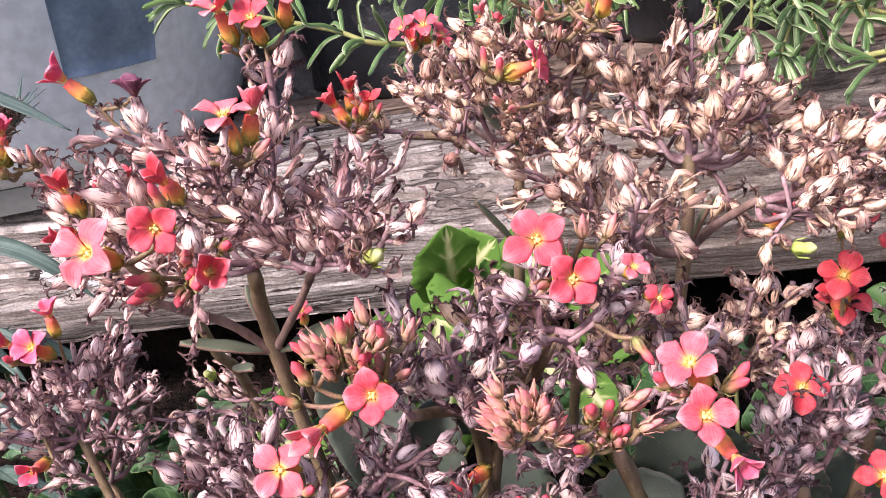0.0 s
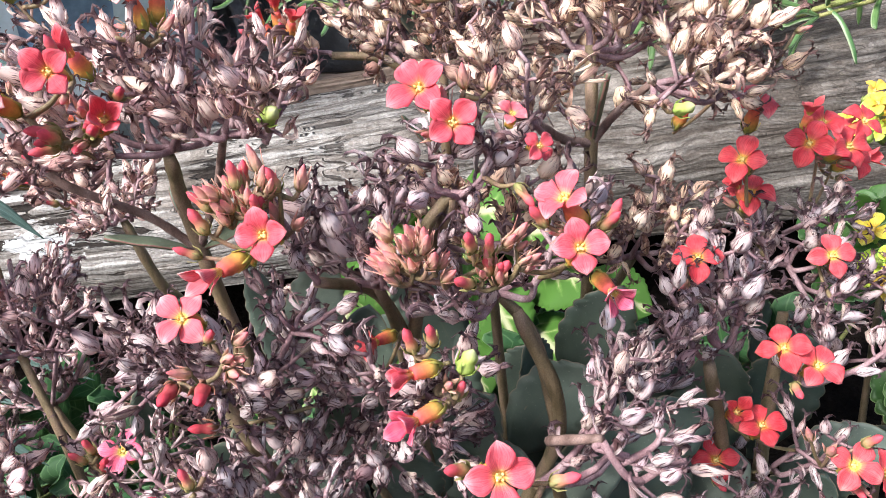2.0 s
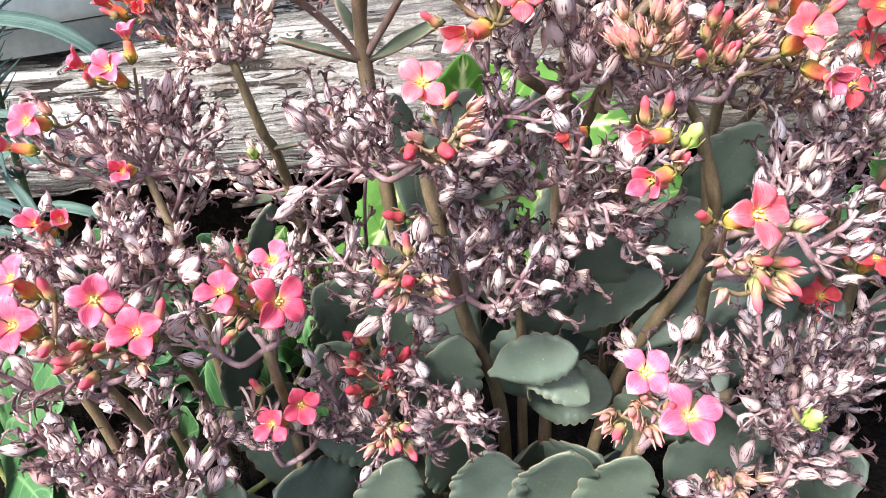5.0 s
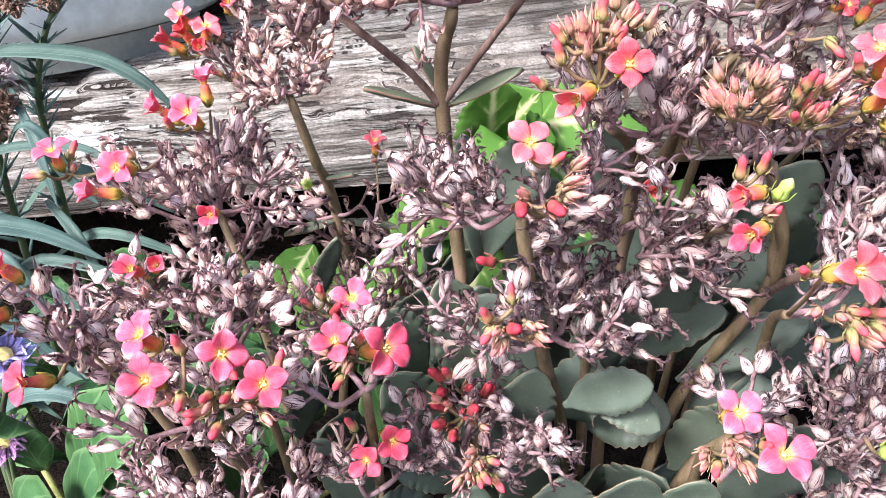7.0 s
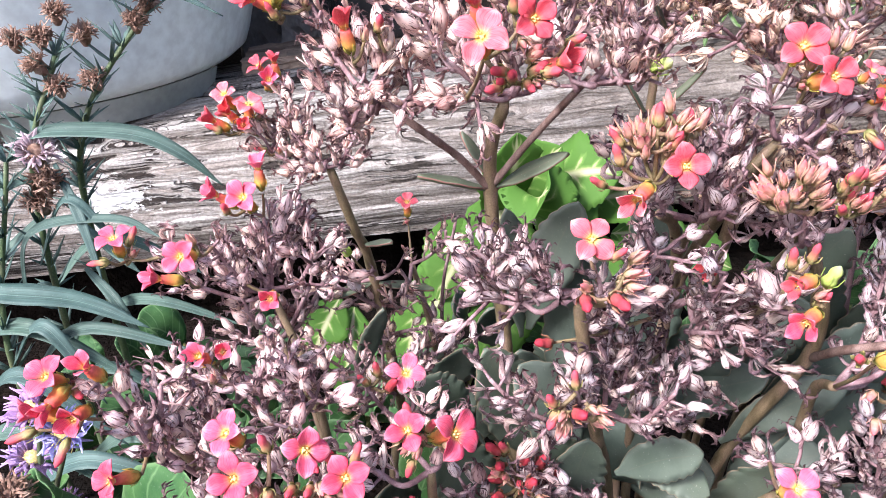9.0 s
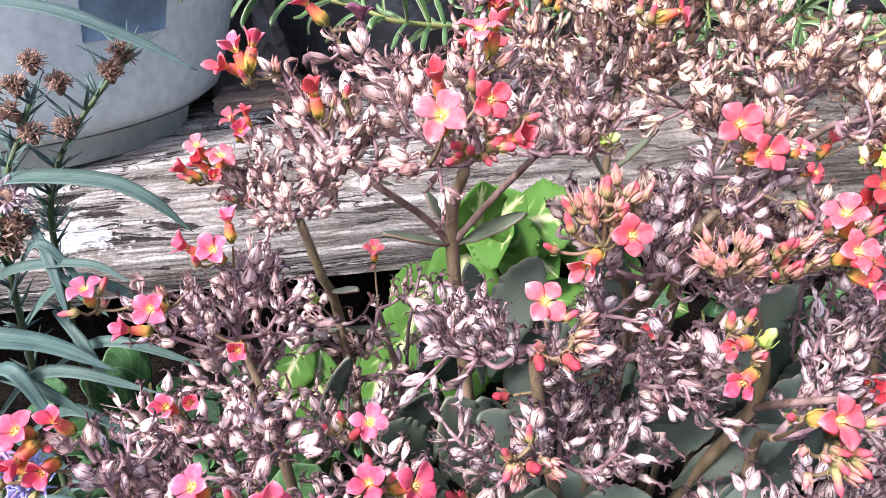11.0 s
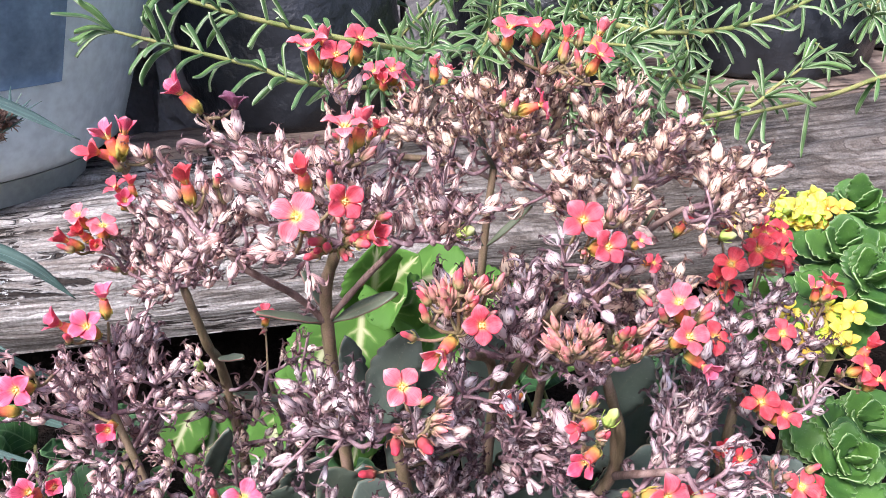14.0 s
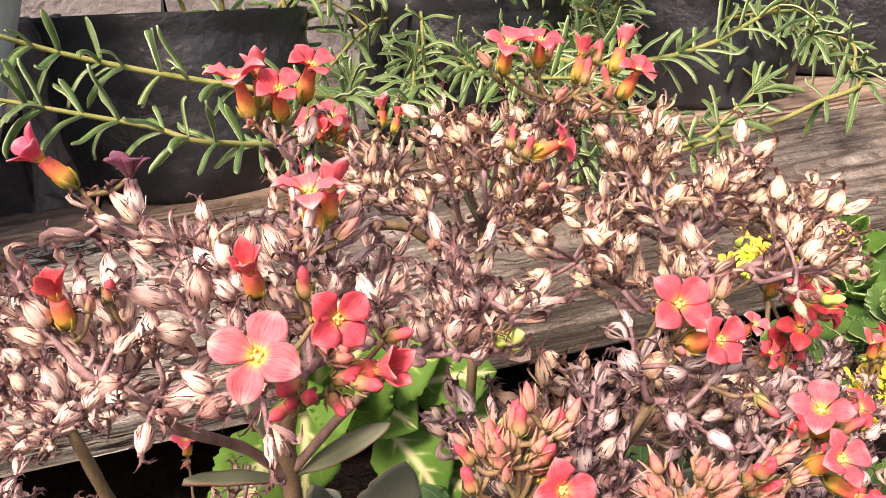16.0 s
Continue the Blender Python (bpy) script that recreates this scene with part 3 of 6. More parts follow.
PALE_BUDS = meshes("bud", lambda r: pale_shape(r), [PALE_BUD], 5, 4)
RED_BUDS = meshes("bud", lambda r: bud_shape(r, r.uniform(0.85, 1.05), r.uniform(0.0085, 0.0105)), [RED_BUD], 4, 5)
CAPSULES = meshes("seed_capsule", lambda r: bud_shape(r, 1.1, 0.007), [SEED], 2, 6)
WITHERED = meshes("flower", lambda r: flower_shape(r, 0.45), [DRY_PETAL, HUSK, DRY_PETAL], 2, 9)
YELLOWS = meshes("flower", lambda r: flower_shape(r, r.uniform(0.75, 1.0)), [YELLOW, SEED, ANTHER], 4, 8)
KINDS = {"f": (FLOWERS, "open coral-pink four-petalled flower"), "h": (HALF, "half-open coral flower with an orange tube"),
         "k": (PINK_FLOWERS, "open rose-pink four-petalled flower"), "q": (PINK_HALF, "half-open rose-pink flower"), "F": (RED_FLOWERS, "open scarlet four-petalled flower"), "H": (RED_HALF, "half-open scarlet flower"), "b": (BUDS, "closed red-tipped bud"), "p": (PALE_BUDS, "pale pink-green bud"), "r": (RED_BUDS, "small dark red bud"),
         "w": (WITHERED, "shrivelled purple flower"), "g": (CAPSULES, "green seed capsule"), "s": (FLOWERS, "small newly opened coral flower"), "y": (YELLOWS, "open bright yellow flower")}


def bunch(at, spread, n, lean=(0, -0.5, 0.8), kinds="pppb"):
    """A close bunch of buds round a point, all leaning one way and fanning out a little."""
    out = []
    for k in range(n):
        q = rng.uniform(-1, 1, 3)
        out.append((kinds[int(rng.integers(len(kinds)))], *(vec(*at) + q * spread), *(vec(*lean) + q * (0.7, 0.3, 0.2))))
    return out


class Kalanchoe:
    """A plant that collects stalks, flowers and husks; past 300 husks the rest is joined."""

    def __init__(self, base, label, husk=None, red="", spiky=0.55):
        self.base = vec(*base)
        self.ob = thing("kalanchoe_plant", base, label, "plant", "kalanchoes in the bed")
        self.husks, self.rest, self.twig, self.husk, self.red, self.spiky = 0, Shape(), TWIG, husk or HUSK, red, spiky

    def stem(self, *points, r0=0.0035, r1=0.0025, material=None):
        s = Shape()
        line = curve(*points)
        k = len(line)
        rad = np.linspace(r0, r1, k) * (1 + 0.06 * np.sin(np.arange(k) * 1.7))
        rad[-2:] *= (0.95, 0.8)
        s.tube(line, rad, 8)
        return part("stem", s, [material or STEM], self.ob)

    def leaf(self, root, tip, width, up=(0, -0.3, 1), droop=0.0, material=None, teeth=9, cup=0.1):
        a, b_ = vec(*root), vec(*tip)
        mid = (a + b_) / 2 + UP * droop
        s = Shape()
        s.blade(curve(a, mid, b_, n=30), width, unit(vec(*up)), 0.0022,
                lambda x: np.interp(x, (0, 0.07, 0.15, 0.25, 0.38, 0.55, 0.7, 0.82, 0.91, 0.97, 1), (0.13, 0.22, 0.47, 0.75, 0.95, 1.0, 0.93, 0.76, 0.54, 0.30, 0.05)),
                cup, 0.06, teeth, 0.20 if material else 0.11, 7, wave=0.05)
        return part("leaf", s, [material or FLESHY], self.ob)

    def head(self, base, subs=(), blooms=(), n=12, r=0.0155, foot=None, thick=0.0017, dry=True):
        """A flower head: a forked stalk from base to each cluster of husks, and blooms (kind, x, y, z, lean x, y, z)."""
        base = vec(*base)
        s = Shape()
        if foot is not None:
            f = vec(*foot)
            low = vec(f[0] * 0.65 + base[0] * 0.35, f[1] * 0.65 + base[1] * 0.35, f[2] * 0.35 + base[2] * 0.65)
            s.tube(curve(f, low, base, n=6), np.linspace(thick * 1.4, thick, 13), 7, 1)
        todo, anchors = [], [base]
        for p in subs:
            p = vec(*p)
            d = p - base
            root = base + d * 0.72 if np.linalg.norm(d) < 0.06 else p - unit(d) * 0.017
            root = root - UP * 0.004
            bow = (base + root) / 2 - UP * 0.12 * np.linalg.norm(d) + rng.normal(0, 0.002, 3)
            s.tube(curve(base, bow, root, n=4), np.linspace(thick * 0.7, 0.0009, 9), 7)
            anchors.append(root)
            twist = rng.uniform(0, 6.28)
            way0 = unit(d)
            for k in range(int(np.linalg.norm(root - base) / 0.0095)):
                f = 0.25 + 0.75 * (k + 0.5) / max(1, int(np.linalg.norm(root - base) / 0.0095))
                on = (1 - f) ** 2 * base + 2 * f * (1 - f) * bow + f * f * root
                out = frame_of(way0) @ vec(math.cos(twist + k * 2.4), math.sin(twist + k * 2.4), 0) + UP * 0.35
                s.tube([on, on + out * 0.0016, on + out * 0.0034 + way0 * 0.001], [0.0007, 0.0006, 0.0006], 5)
                todo.append((on + out * 0.0032 + way0 * 0.001, unit(way0 * 0.8 + out * 0.7 + UP * 0.3)))
            axis = unit(d * vec(1, 1, 0.6) / (np.linalg.norm(d) + 1e-9) + UP * 0.55)
            fr, golden = frame_of(axis), rng.uniform(0, 6.28)
            if rng.random() < self.spiky:
                rise = unit(axis + UP * 0.5)
                line = curve(root - rise * 0.004, root + rise * 0.006 + rng.normal(0, 0.001, 3), root + rise * (0.0012 * n + 0.006), n=6)
                s.tube(line, np.linspace(0.0012, 0.0007, len(line)), 6)
                anchors.append(line[-1])
                for k in range(max(4, round(n * 1.05))):
                    i = 1 + int((len(line) - 2) * (k // 2 * 2) / max(1, round(n * 1.05) - 1))
                    a = golden + k * math.pi + (k // 2) * 1.571 + rng.normal(0, 0.35)
                    out = frame_of(rise) @ vec(math.cos(a), math.sin(a), 0)
                    at = line[min(i, len(line) - 1)] + out * rng.uniform(0.0025, 0.006) + rise * 0.002
                    s.tube([line[min(i, len(line) - 1)], (line[min(i, len(line) - 1)] + at) / 2, at], [0.0007, 0.0006, 0.0006], 5)
                    todo.append((at, unit(rise + out * rng.uniform(0.3, 0.75) + rng.normal(0, 0.12, 3))))
                continue
            twigs = max(2, round(n / 2.9))
            for k in range(twigs):
                h = 1 - (k + 0.5) / twigs * 0.9
                a = golden + k * 2.4
                e = math.sqrt(max(0.0, 1 - h * h))
                way = unit(fr @ vec(e * math.cos(a), e * math.sin(a), h) + rng.normal(0, 0.3, 3) + UP * 0.1)
                knot = root + axis * rng.uniform(0, 0.003)
                end = root + way * r * rng.uniform(0.45, 0.95)
                s.tube([knot, (knot + end) / 2 + rng.normal(0, 0.0006, 3), end], [0.0008, 0.0007, 0.0006], 5)
                anchors.append(end - way * 0.003)
                for m in range(3):
                    off = frame_of(way) @ vec(math.cos(m * 2.1 + a), math.sin(m * 2.1 + a), 0)
                    to = unit(way + off * (rng.uniform(0.3, 1.0) if m else 0.15) + UP * rng.uniform(-0.2, 0.4))
                    at = end + to * rng.uniform(0.0012, 0.0035) - way * (0.004 * m if m else 0.0) * rng.uniform(0.3, 1)
                    s.tube([end - way * 0.004 * (m > 0), (end + at) / 2, at], [0.0006, 0.0005, 0.0006], 5)
                    todo.append((at, to))
        flowers = []
        for kind, x, y, z, *lean in blooms:
            at = vec(x, y, z)
            way = unit((vec(*lean) if lean else unit(at - base) * 0.4 + vec(-0.05, -0.62, 0.55)) + tilt.normal(0, 0.14 if lean else 0.26, 3))
            low = at - way * (0.011 if kind in "fhsykqFH" else 0.0)
            start = min(anchors, key=lambda q: np.linalg.norm(low - way * 0.004 - q) + 2 * max(0.0, q[2] - low[2]))
            s.tube(curve(start, (start * 0.45 + low * 0.55) - UP * 0.0015, low, n=4), np.linspace(0.0008, 0.00055, 9), 6, 2)
            anchors.append(low - way * 0.002)
            flowers.append((kind, at, way))
            for again in range(2 if kind == "f" and rng.random() < 0.7 else 0):
                side = frame_of(way, rng.uniform(0, 6.28))[:, 0]
                near = low + side * 0.004 + way * rng.uniform(-0.003, 0.002)
                s.tube([low - way * 0.004, (low + near) / 2 - way * 0.002, near], [0.0008, 0.0007, 0.0006], 5, 2)
                flowers.append(("bpbp"[int(rng.integers(4))], near + way * 0.001, unit(way * 0.8 + side * rng.uniform(0.5, 1.2))))
        stalk = part("flower_stalk", s, [self.twig if dry else STEM, STEM, PEDICEL], self.ob)
        self.dress(stalk, todo)
        for kind, at, way in flowers:
            data, label = KINDS[{"red": {"f": "F", "h": "H"}, "pink": {"f": "k", "h": "q"}}.get(self.red, {}).get(kind, kind)]
            name = "bud" if kind in "bpr" else "seed_capsule" if kind == "g" else "flower"
            placed(name, data[int(rng.integers(len(data)))], stalk, at, frame_of(way, rng.uniform(0, 1.57)), rng.uniform(0.86, 1.05) * (rng.uniform(0.58, 0.88) if kind == "p" else 0.84 if kind == "b" else 0.62 if kind == "s" else 0.94 if kind in "hqH" else 1.1), label)
        return stalk

    def spike(self, *points, n=14, r0=0.0018, reach=0.0045):
        """An upright stalk with husks in crossed pairs along it, pointing up and out."""
        s, line, todo = Shape(), curve(*points), []
        s.tube(line, np.linspace(r0, r0 * 0.6, len(line)), 7)
        for k in range(n):
            i = 1 + int((len(line) - 2) * (k // 2 * 2) / max(1, n - 1))
            axis = unit(line[min(i + 1, len(line) - 1)] - line[i - 1])
            a = k * math.pi + (k // 2) * 1.571 + rng.normal(0, 0.35)
            out = frame_of(axis) @ vec(math.cos(a), math.sin(a), 0)
            at = line[i] + out * reach * rng.uniform(0.6, 1.2) + axis * reach * 0.5
            s.tube([line[i], (line[i] + at) / 2 - axis * 0.0004, at], [0.0007, 0.0006, 0.0006], 5)
            todo.append((at, unit(axis * 1.0 + out * rng.uniform(0.35, 0.7) + rng.normal(0, 0.1, 3))))
        stalk = part("flower_stalk", s, [self.twig], self.ob)
        self.dress(stalk, todo)
        return stalk

    def dress(self, stalk, todo):
        for at, way in todo:
            k, spin, size = int(rng.integers(len(HUSKS))), rng.uniform(0, 6.28), rng.uniform(0.72, 1.06)
            if self.husks < 300:
                placed("dried_flower", HUSK_MESHES[self.husk.name][k], stalk, at, frame_of(way, spin), size)
            else:
                self.rest.merge(HUSKS[k], frame_of(way, spin), at, size)
            self.husks += 1

    def done(self):
        if self.rest.f:
            tagged(part("dried_flower_mass", self.rest, [self.husk], self.ob, "dense mass of withered flower husks"), kind="stuff")


# ---- setting ----
def box(size, at, turn=0.0, jitter=0.0, cuts=1):
    """A closed box with slightly uneven faces; its origin is the middle of its base."""
    bm = bmesh.new()
    bmesh.ops.create_cube(bm, size=1.0)
    if cuts:
        bmesh.ops.subdivide_edges(bm, edges=bm.edges, cuts=cuts, use_grid_fill=True)
    for v in bm.verts:
        v.co = Vector((v.co.x * size[0], v.co.y * size[1], (v.co.z + 0.5) * size[2]))
        v.co += Vector(rng.normal(0, jitter, 3)) if jitter else Vector()
    bmesh.ops.bevel(bm, geom=bm.edges[:], offset=min(size) * 0.04, segments=1, affect="EDGES") if not cuts else None
    bm.transform(Matrix.Translation(at) @ Matrix.Rotation(turn, 4, "Z"))
    return bm


def mesh_of(bm, name, material, smooth=False):
    me = bpy.data.meshes.new(name)
    bm.to_mesh(me)
    bm.free()
    me.materials.append(material)
    me.polygons.foreach_set("use_smooth", np.full(len(me.polygons), smooth))
    return me


def sheet(name, x0, x1, y0, y1, z, nx, ny, rough, material, label):
    s = Shape()
    xs, ys = np.linspace(-1, 1, nx), np.linspace(-1, 1, ny)
    xs = (x0 + x1) / 2 + (x1 - x0) / 2 * np.sign(xs) * np.abs(xs) ** 3
    ys = 0.3 + np.where(ys < 0, 0.3 - y0, y1 - 0.3) * np.sign(ys) * np.abs(ys) ** 3
    pts = [(x, y, z + rough * noise.noise(Vector((x * 14, y * 14, 0))) + rough * 0.6 * noise.noise(Vector((x * 50, y * 50, 3)))) for y in ys for x in xs]
    faces = [(j * nx + i, j * nx + i + 1, (j + 1) * nx + i + 1, (j + 1) * nx + i) for j in range(ny - 1) for i in range(nx - 1)]
    s.add(pts, faces, [(p[0], p[1]) for p in pts])
    return tagged(new(name, s.mesh(name, [material])), label, "soil", kind="structure")


sheet("ground", -60, 60, -60.0, 60, 0.0, 120, 120, 0.012, SOIL, "flower bed soil with plant shade in its dark colour")
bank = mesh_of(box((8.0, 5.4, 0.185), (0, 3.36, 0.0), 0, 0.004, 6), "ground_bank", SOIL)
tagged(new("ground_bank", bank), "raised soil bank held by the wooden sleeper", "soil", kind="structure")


def beam():
    """A weathered sleeper: worn upper edge, wavy split grain along it."""
    s = Shape()
    outline = [(0.585, 0.100), (0.580, 0.122), (0.583, 0.145), (0.592, 0.163), (0.606, 0.178), (0.625, 0.190), (0.655, 0.198), (0.70, 0.203),
               (0.75, 0.206), (0.80, 0.206), (0.85, 0.203), (0.862, 0.19), (0.865, 0.15), (0.86, 0.10), (0.75, 0.097), (0.65, 0.096)]
    dense = []
    for k in range(len(outline)):
        (y0, z0), (y1, z1) = outline[k], outline[(k + 1) % len(outline)]
        m = max(1, int(math.hypot(y1 - y0, z1 - z0) / 0.0022)) if k < 9 else 3
        dense += [(y0 + (y1 - y0) * i / m, z0 + (z1 - z0) * i / m) for i in range(m)]
    k, xs = len(dense), np.arange(-1.3, 1.9, 0.012)
    pts, uvs = [], []
    for x in xs:
        for j, (y, z) in enumerate(dense):
            g = noise.fractal(Vector((x * 2.2, y * 40, z * 60)), 0.9, 2.2, 5)
            c = max(0.0, noise.noise(Vector((x * 1.5, y * 70 + 9, z * 90))) - 0.25)
            d = 0.0045 * g - 0.02 * c + 0.0016 * noise.noise(Vector((x * 3, y * 150, z * 220)))
            pts.append((x, y - d * 0.7, z + d * 0.7 + 0.042 * max(x + 0.3, 0) * (z - 0.1) * 10 - (0.004 if x < -0.3 else 0)))
            uvs.append((x, j / k))
    faces = [(i * k + j, i * k + (j + 1) % k, (i + 1) * k + (j + 1) % k, (i + 1) * k + j) for i in range(len(xs) - 1) for j in range(k)]
    faces += [tuple(range(k - 1, -1, -1)), tuple((len(xs) - 1) * k + j for j in range(k))]
    s.add(pts, [tuple(reversed(f)) for f in faces], uvs)
    ob = new("wooden_sleeper", s.mesh("wooden_sleeper", [WOOD]))
    tagged(ob, "grey weathered wooden sleeper with split grain and white paint flecks", "sleeper")


beam()


def pot():
    cx, cy, z0 = -0.40, 0.81, 0.226
    ob = thing("plant_pot", (cx, cy, 0.203), "large smooth grey plastic pot standing on the sleeper", "pot")
    s = Shape()
    prof = [(0.0, 0.0), (0.17, 0.0), (0.198, 0.003), (0.211, 0.012), (0.217, 0.026), (0.235, 0.08), (0.262, 0.16), (0.285, 0.23), (0.298, 0.232), (0.30, 0.262),
            (0.292, 0.266), (0.284, 0.262), (0.277, 0.23), (0.25, 0.15), (0.21, 0.04), (0.0, 0.03)]
    n = 72
    pts = [(cx + r * math.cos(a), cy + r * math.sin(a), z0 + z) for r, z in prof for a in np.arange(n) * 2 * math.pi / n]
    faces = [(i * n + j, i * n + (j + 1) % n, (i + 1) * n + (j + 1) % n, (i + 1) * n + j) for i in range(len(prof) - 1) for j in range(n)]
    s.add(pts, faces, [(0, 0)] * len(pts))
    part("body", s, [POT], ob)
    for a0 in (-82, 38, 158):
        s = Shape()
        arc = np.radians(np.linspace(a0, a0 + 65, 16))
        ring = [(cx + r * math.cos(a), cy + r * math.sin(a), z) for a in arc for r, z in ((0.150, 0.203), (0.188, 0.203), (0.197, 0.2275), (0.150, 0.2275))]
        f = [(i * 4 + j, i * 4 + (j + 1) % 4, i * 4 + 4 + (j + 1) % 4, i * 4 + 4 + j) for i in range(15) for j in range(4)] + [(3, 2, 1, 0), (60, 61, 62, 63)]
        s.add(ring, f, [(0, 0)] * len(ring))
        part("foot", s, [FOOT], ob, "olive-grey moulded foot", smooth=False)
    s = Shape()
    pts = []
    for i, a in enumerate(np.radians(np.linspace(-53.6, -35.0, 12))):
        for z in np.linspace(0.314, 0.43, 10):
            r = 0.217 + (z - 0.252) * 0.333 + 0.0015
            pts.append((cx + r * math.cos(a), cy + r * math.sin(a), z))
    for p in list(pts):
        pts.append((cx + (p[0] - cx) * 0.995, cy + (p[1] - cy) * 0.995, p[2]))
    f = [(i * 10 + j, i * 10 + j + 1, i * 10 + 11 + j, i * 10 + 10 + j) for i in range(11) for j in range(9)]
    f = [tuple(reversed(q)) for q in f] + [tuple(v + 120 for v in q) for q in f]
    edge = [i * 10 for i in range(12)] + [110 + j for j in range(1, 10)] + [i * 10 + 9 for i in range(10, -1, -1)] + [j for j in range(8, 0, -1)]
    f += [(edge[i], edge[(i + 1) % len(edge)], edge[(i + 1) % len(edge)] + 120, edge[i] + 120) for i in range(len(edge))]
    s.add(pts, f, [(0, 0)] * len(pts))
    part("label_patch", s, [PATCH], ob, "square slate-blue worn patch on the side")
    s = Shape()
    s.tube([(cx, cy, z0 + 0.19), (cx, cy, z0 + 0.215)], [0.262, 0.262], 32)
    part("soil", s, [SOIL], ob, "dark potting soil")


pot()


def board(x0, x1, y0, y1):
    """A thin brown board lying on the sloping top of the sleeper."""
    bm = box((x1 - x0, y1 - y0, 0.015), ((x0 + x1) / 2, (y0 + y1) / 2, 0.2062), 0, 0.0009, 7)
    for w in bm.verts:
        w.co.z += 0.0445 * (w.co.x + 0.3)
    tagged(new("wooden_board", mesh_of(bm, "wooden_board", BOARD)), "thin brown weathered board lying on the sleeper", "board", "boards on the sleeper")


board(-0.19, -0.098, 0.765, 0.845)
board(-0.094, 0.44, 0.762, 1.03)
board(0.444, 1.15, 0.768, 1.05)


def grow_bag(x, y, r, h, label):
    """A black plastic nursery bag with creases and a rolled rim."""
    z0 = 0.2205 + 0.044 * max(x + 0.3, 0)
    ob = thing("grow_bag", (x, y, z0), label, "grow bag", "grow bags on the sleeper")
    s = Shape()
    n, rows = 56, 22
    pts = []
    for i in range(rows):
        z = h * i / (rows - 1)
        for j in range(n):
            a = j * 2 * math.pi / n
            f = noise.fractal(Vector((math.cos(a) * 3 + x * 9, math.sin(a) * 3, z * 14)), 0.8, 2.1, 4)
            rr = r * (0.93 + 0.09 * min(1, z / 0.05)) + 0.008 * f + (0.004 if i > rows - 3 else 0)
            pts.append((x + rr * math.cos(a), y + rr * math.sin(a), z0 + z))
    f = [(i * n + j, i * n + (j + 1) % n, (i + 1) * n + (j + 1) % n, (i + 1) * n + j) for i in range(rows - 1) for j in range(n)]
    f.append(tuple(range(n - 1, -1, -1)))
    s.add(pts, f, [(0, 0)] * len(pts))
    part("bag_wall", s, [BAG], ob)
    s = Shape()
    s.tube([(x, y, z0 + h * 0.8), (x, y, z0 + h * 0.86)], [r * 0.97] * 2, 24)
    part("soil", s, [SOIL], ob)
    return ob


for x, y, r, h in ((0.0, 0.895, 0.125, 0.17), (0.33, 0.93, 0.125, 0.16), (0.66, 0.92, 0.13, 0.16), (1.0, 0.95, 0.13, 0.17)):
    grow_bag(x, y, r, h, "creased black plastic grow bag standing behind the sleeper")

for k, (x, y, z, sx, sy, sz) in enumerate(((-0.128, 0.90, 0.27, 0.05, 0.10, 0.13), (-0.172, 0.945, 0.19, 0.085, 0.09, 0.115), (-0.128, 0.91, 0.186, 0.062, 0.10, 0.085))):
    tagged(new("stone_block", mesh_of(box((sx, sy, sz), (x, y, z), 0.1, 0.003, 5), "stone_block", STONE)), "rough dark grey stone block behind the sleeper", "stone", "stone blocks")
wall = tagged(new("wall_back"), "grey block wall behind the plants", "wall", kind="structure")
wall.location = (0, 1.3, 0.18)
brick = mesh_of(box((0.385, 0.12, 0.185), (0, 0, 0), 0, 0.0025, 3), "block", STONE)
for row in range(6):
    for col in range(-8, 9):
        placed("block", brick, wall, vec(col * 0.395 + row % 2 * 0.2, 1.3, 0.18 + row * 0.195), np.eye(3))


# ---- kalanchoes ----
a = Kalanchoe((-0.003, 0.255, 0.01), "tall leggy kalanchoe with coral flowers above masses of withered heads")
a.stem((-0.003, 0.255, 0.01), (-0.006, 0.25, 0.15), (-0.015, 0.234, 0.28), (-0.011, 0.219, 0.318), r0=0.0034, r1=0.0024)
a.stem((-0.016, 0.233, 0.281), (-0.027, 0.228, 0.296), (-0.044, 0.214, 0.315), (-0.054, 0.226, 0.322), r0=0.0016, r1=0.0013, material=BARK)
a.stem((-0.014, 0.233, 0.282), (0.0, 0.221, 0.304), (0.014, 0.2, 0.329), r0=0.0015, r1=0.0012, material=BARK)
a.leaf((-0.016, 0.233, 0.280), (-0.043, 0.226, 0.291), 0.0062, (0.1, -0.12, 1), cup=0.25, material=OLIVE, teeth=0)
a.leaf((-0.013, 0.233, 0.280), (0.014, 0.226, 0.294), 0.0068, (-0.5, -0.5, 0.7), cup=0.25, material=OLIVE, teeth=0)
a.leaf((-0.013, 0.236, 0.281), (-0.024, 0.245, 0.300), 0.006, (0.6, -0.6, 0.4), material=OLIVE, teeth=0)
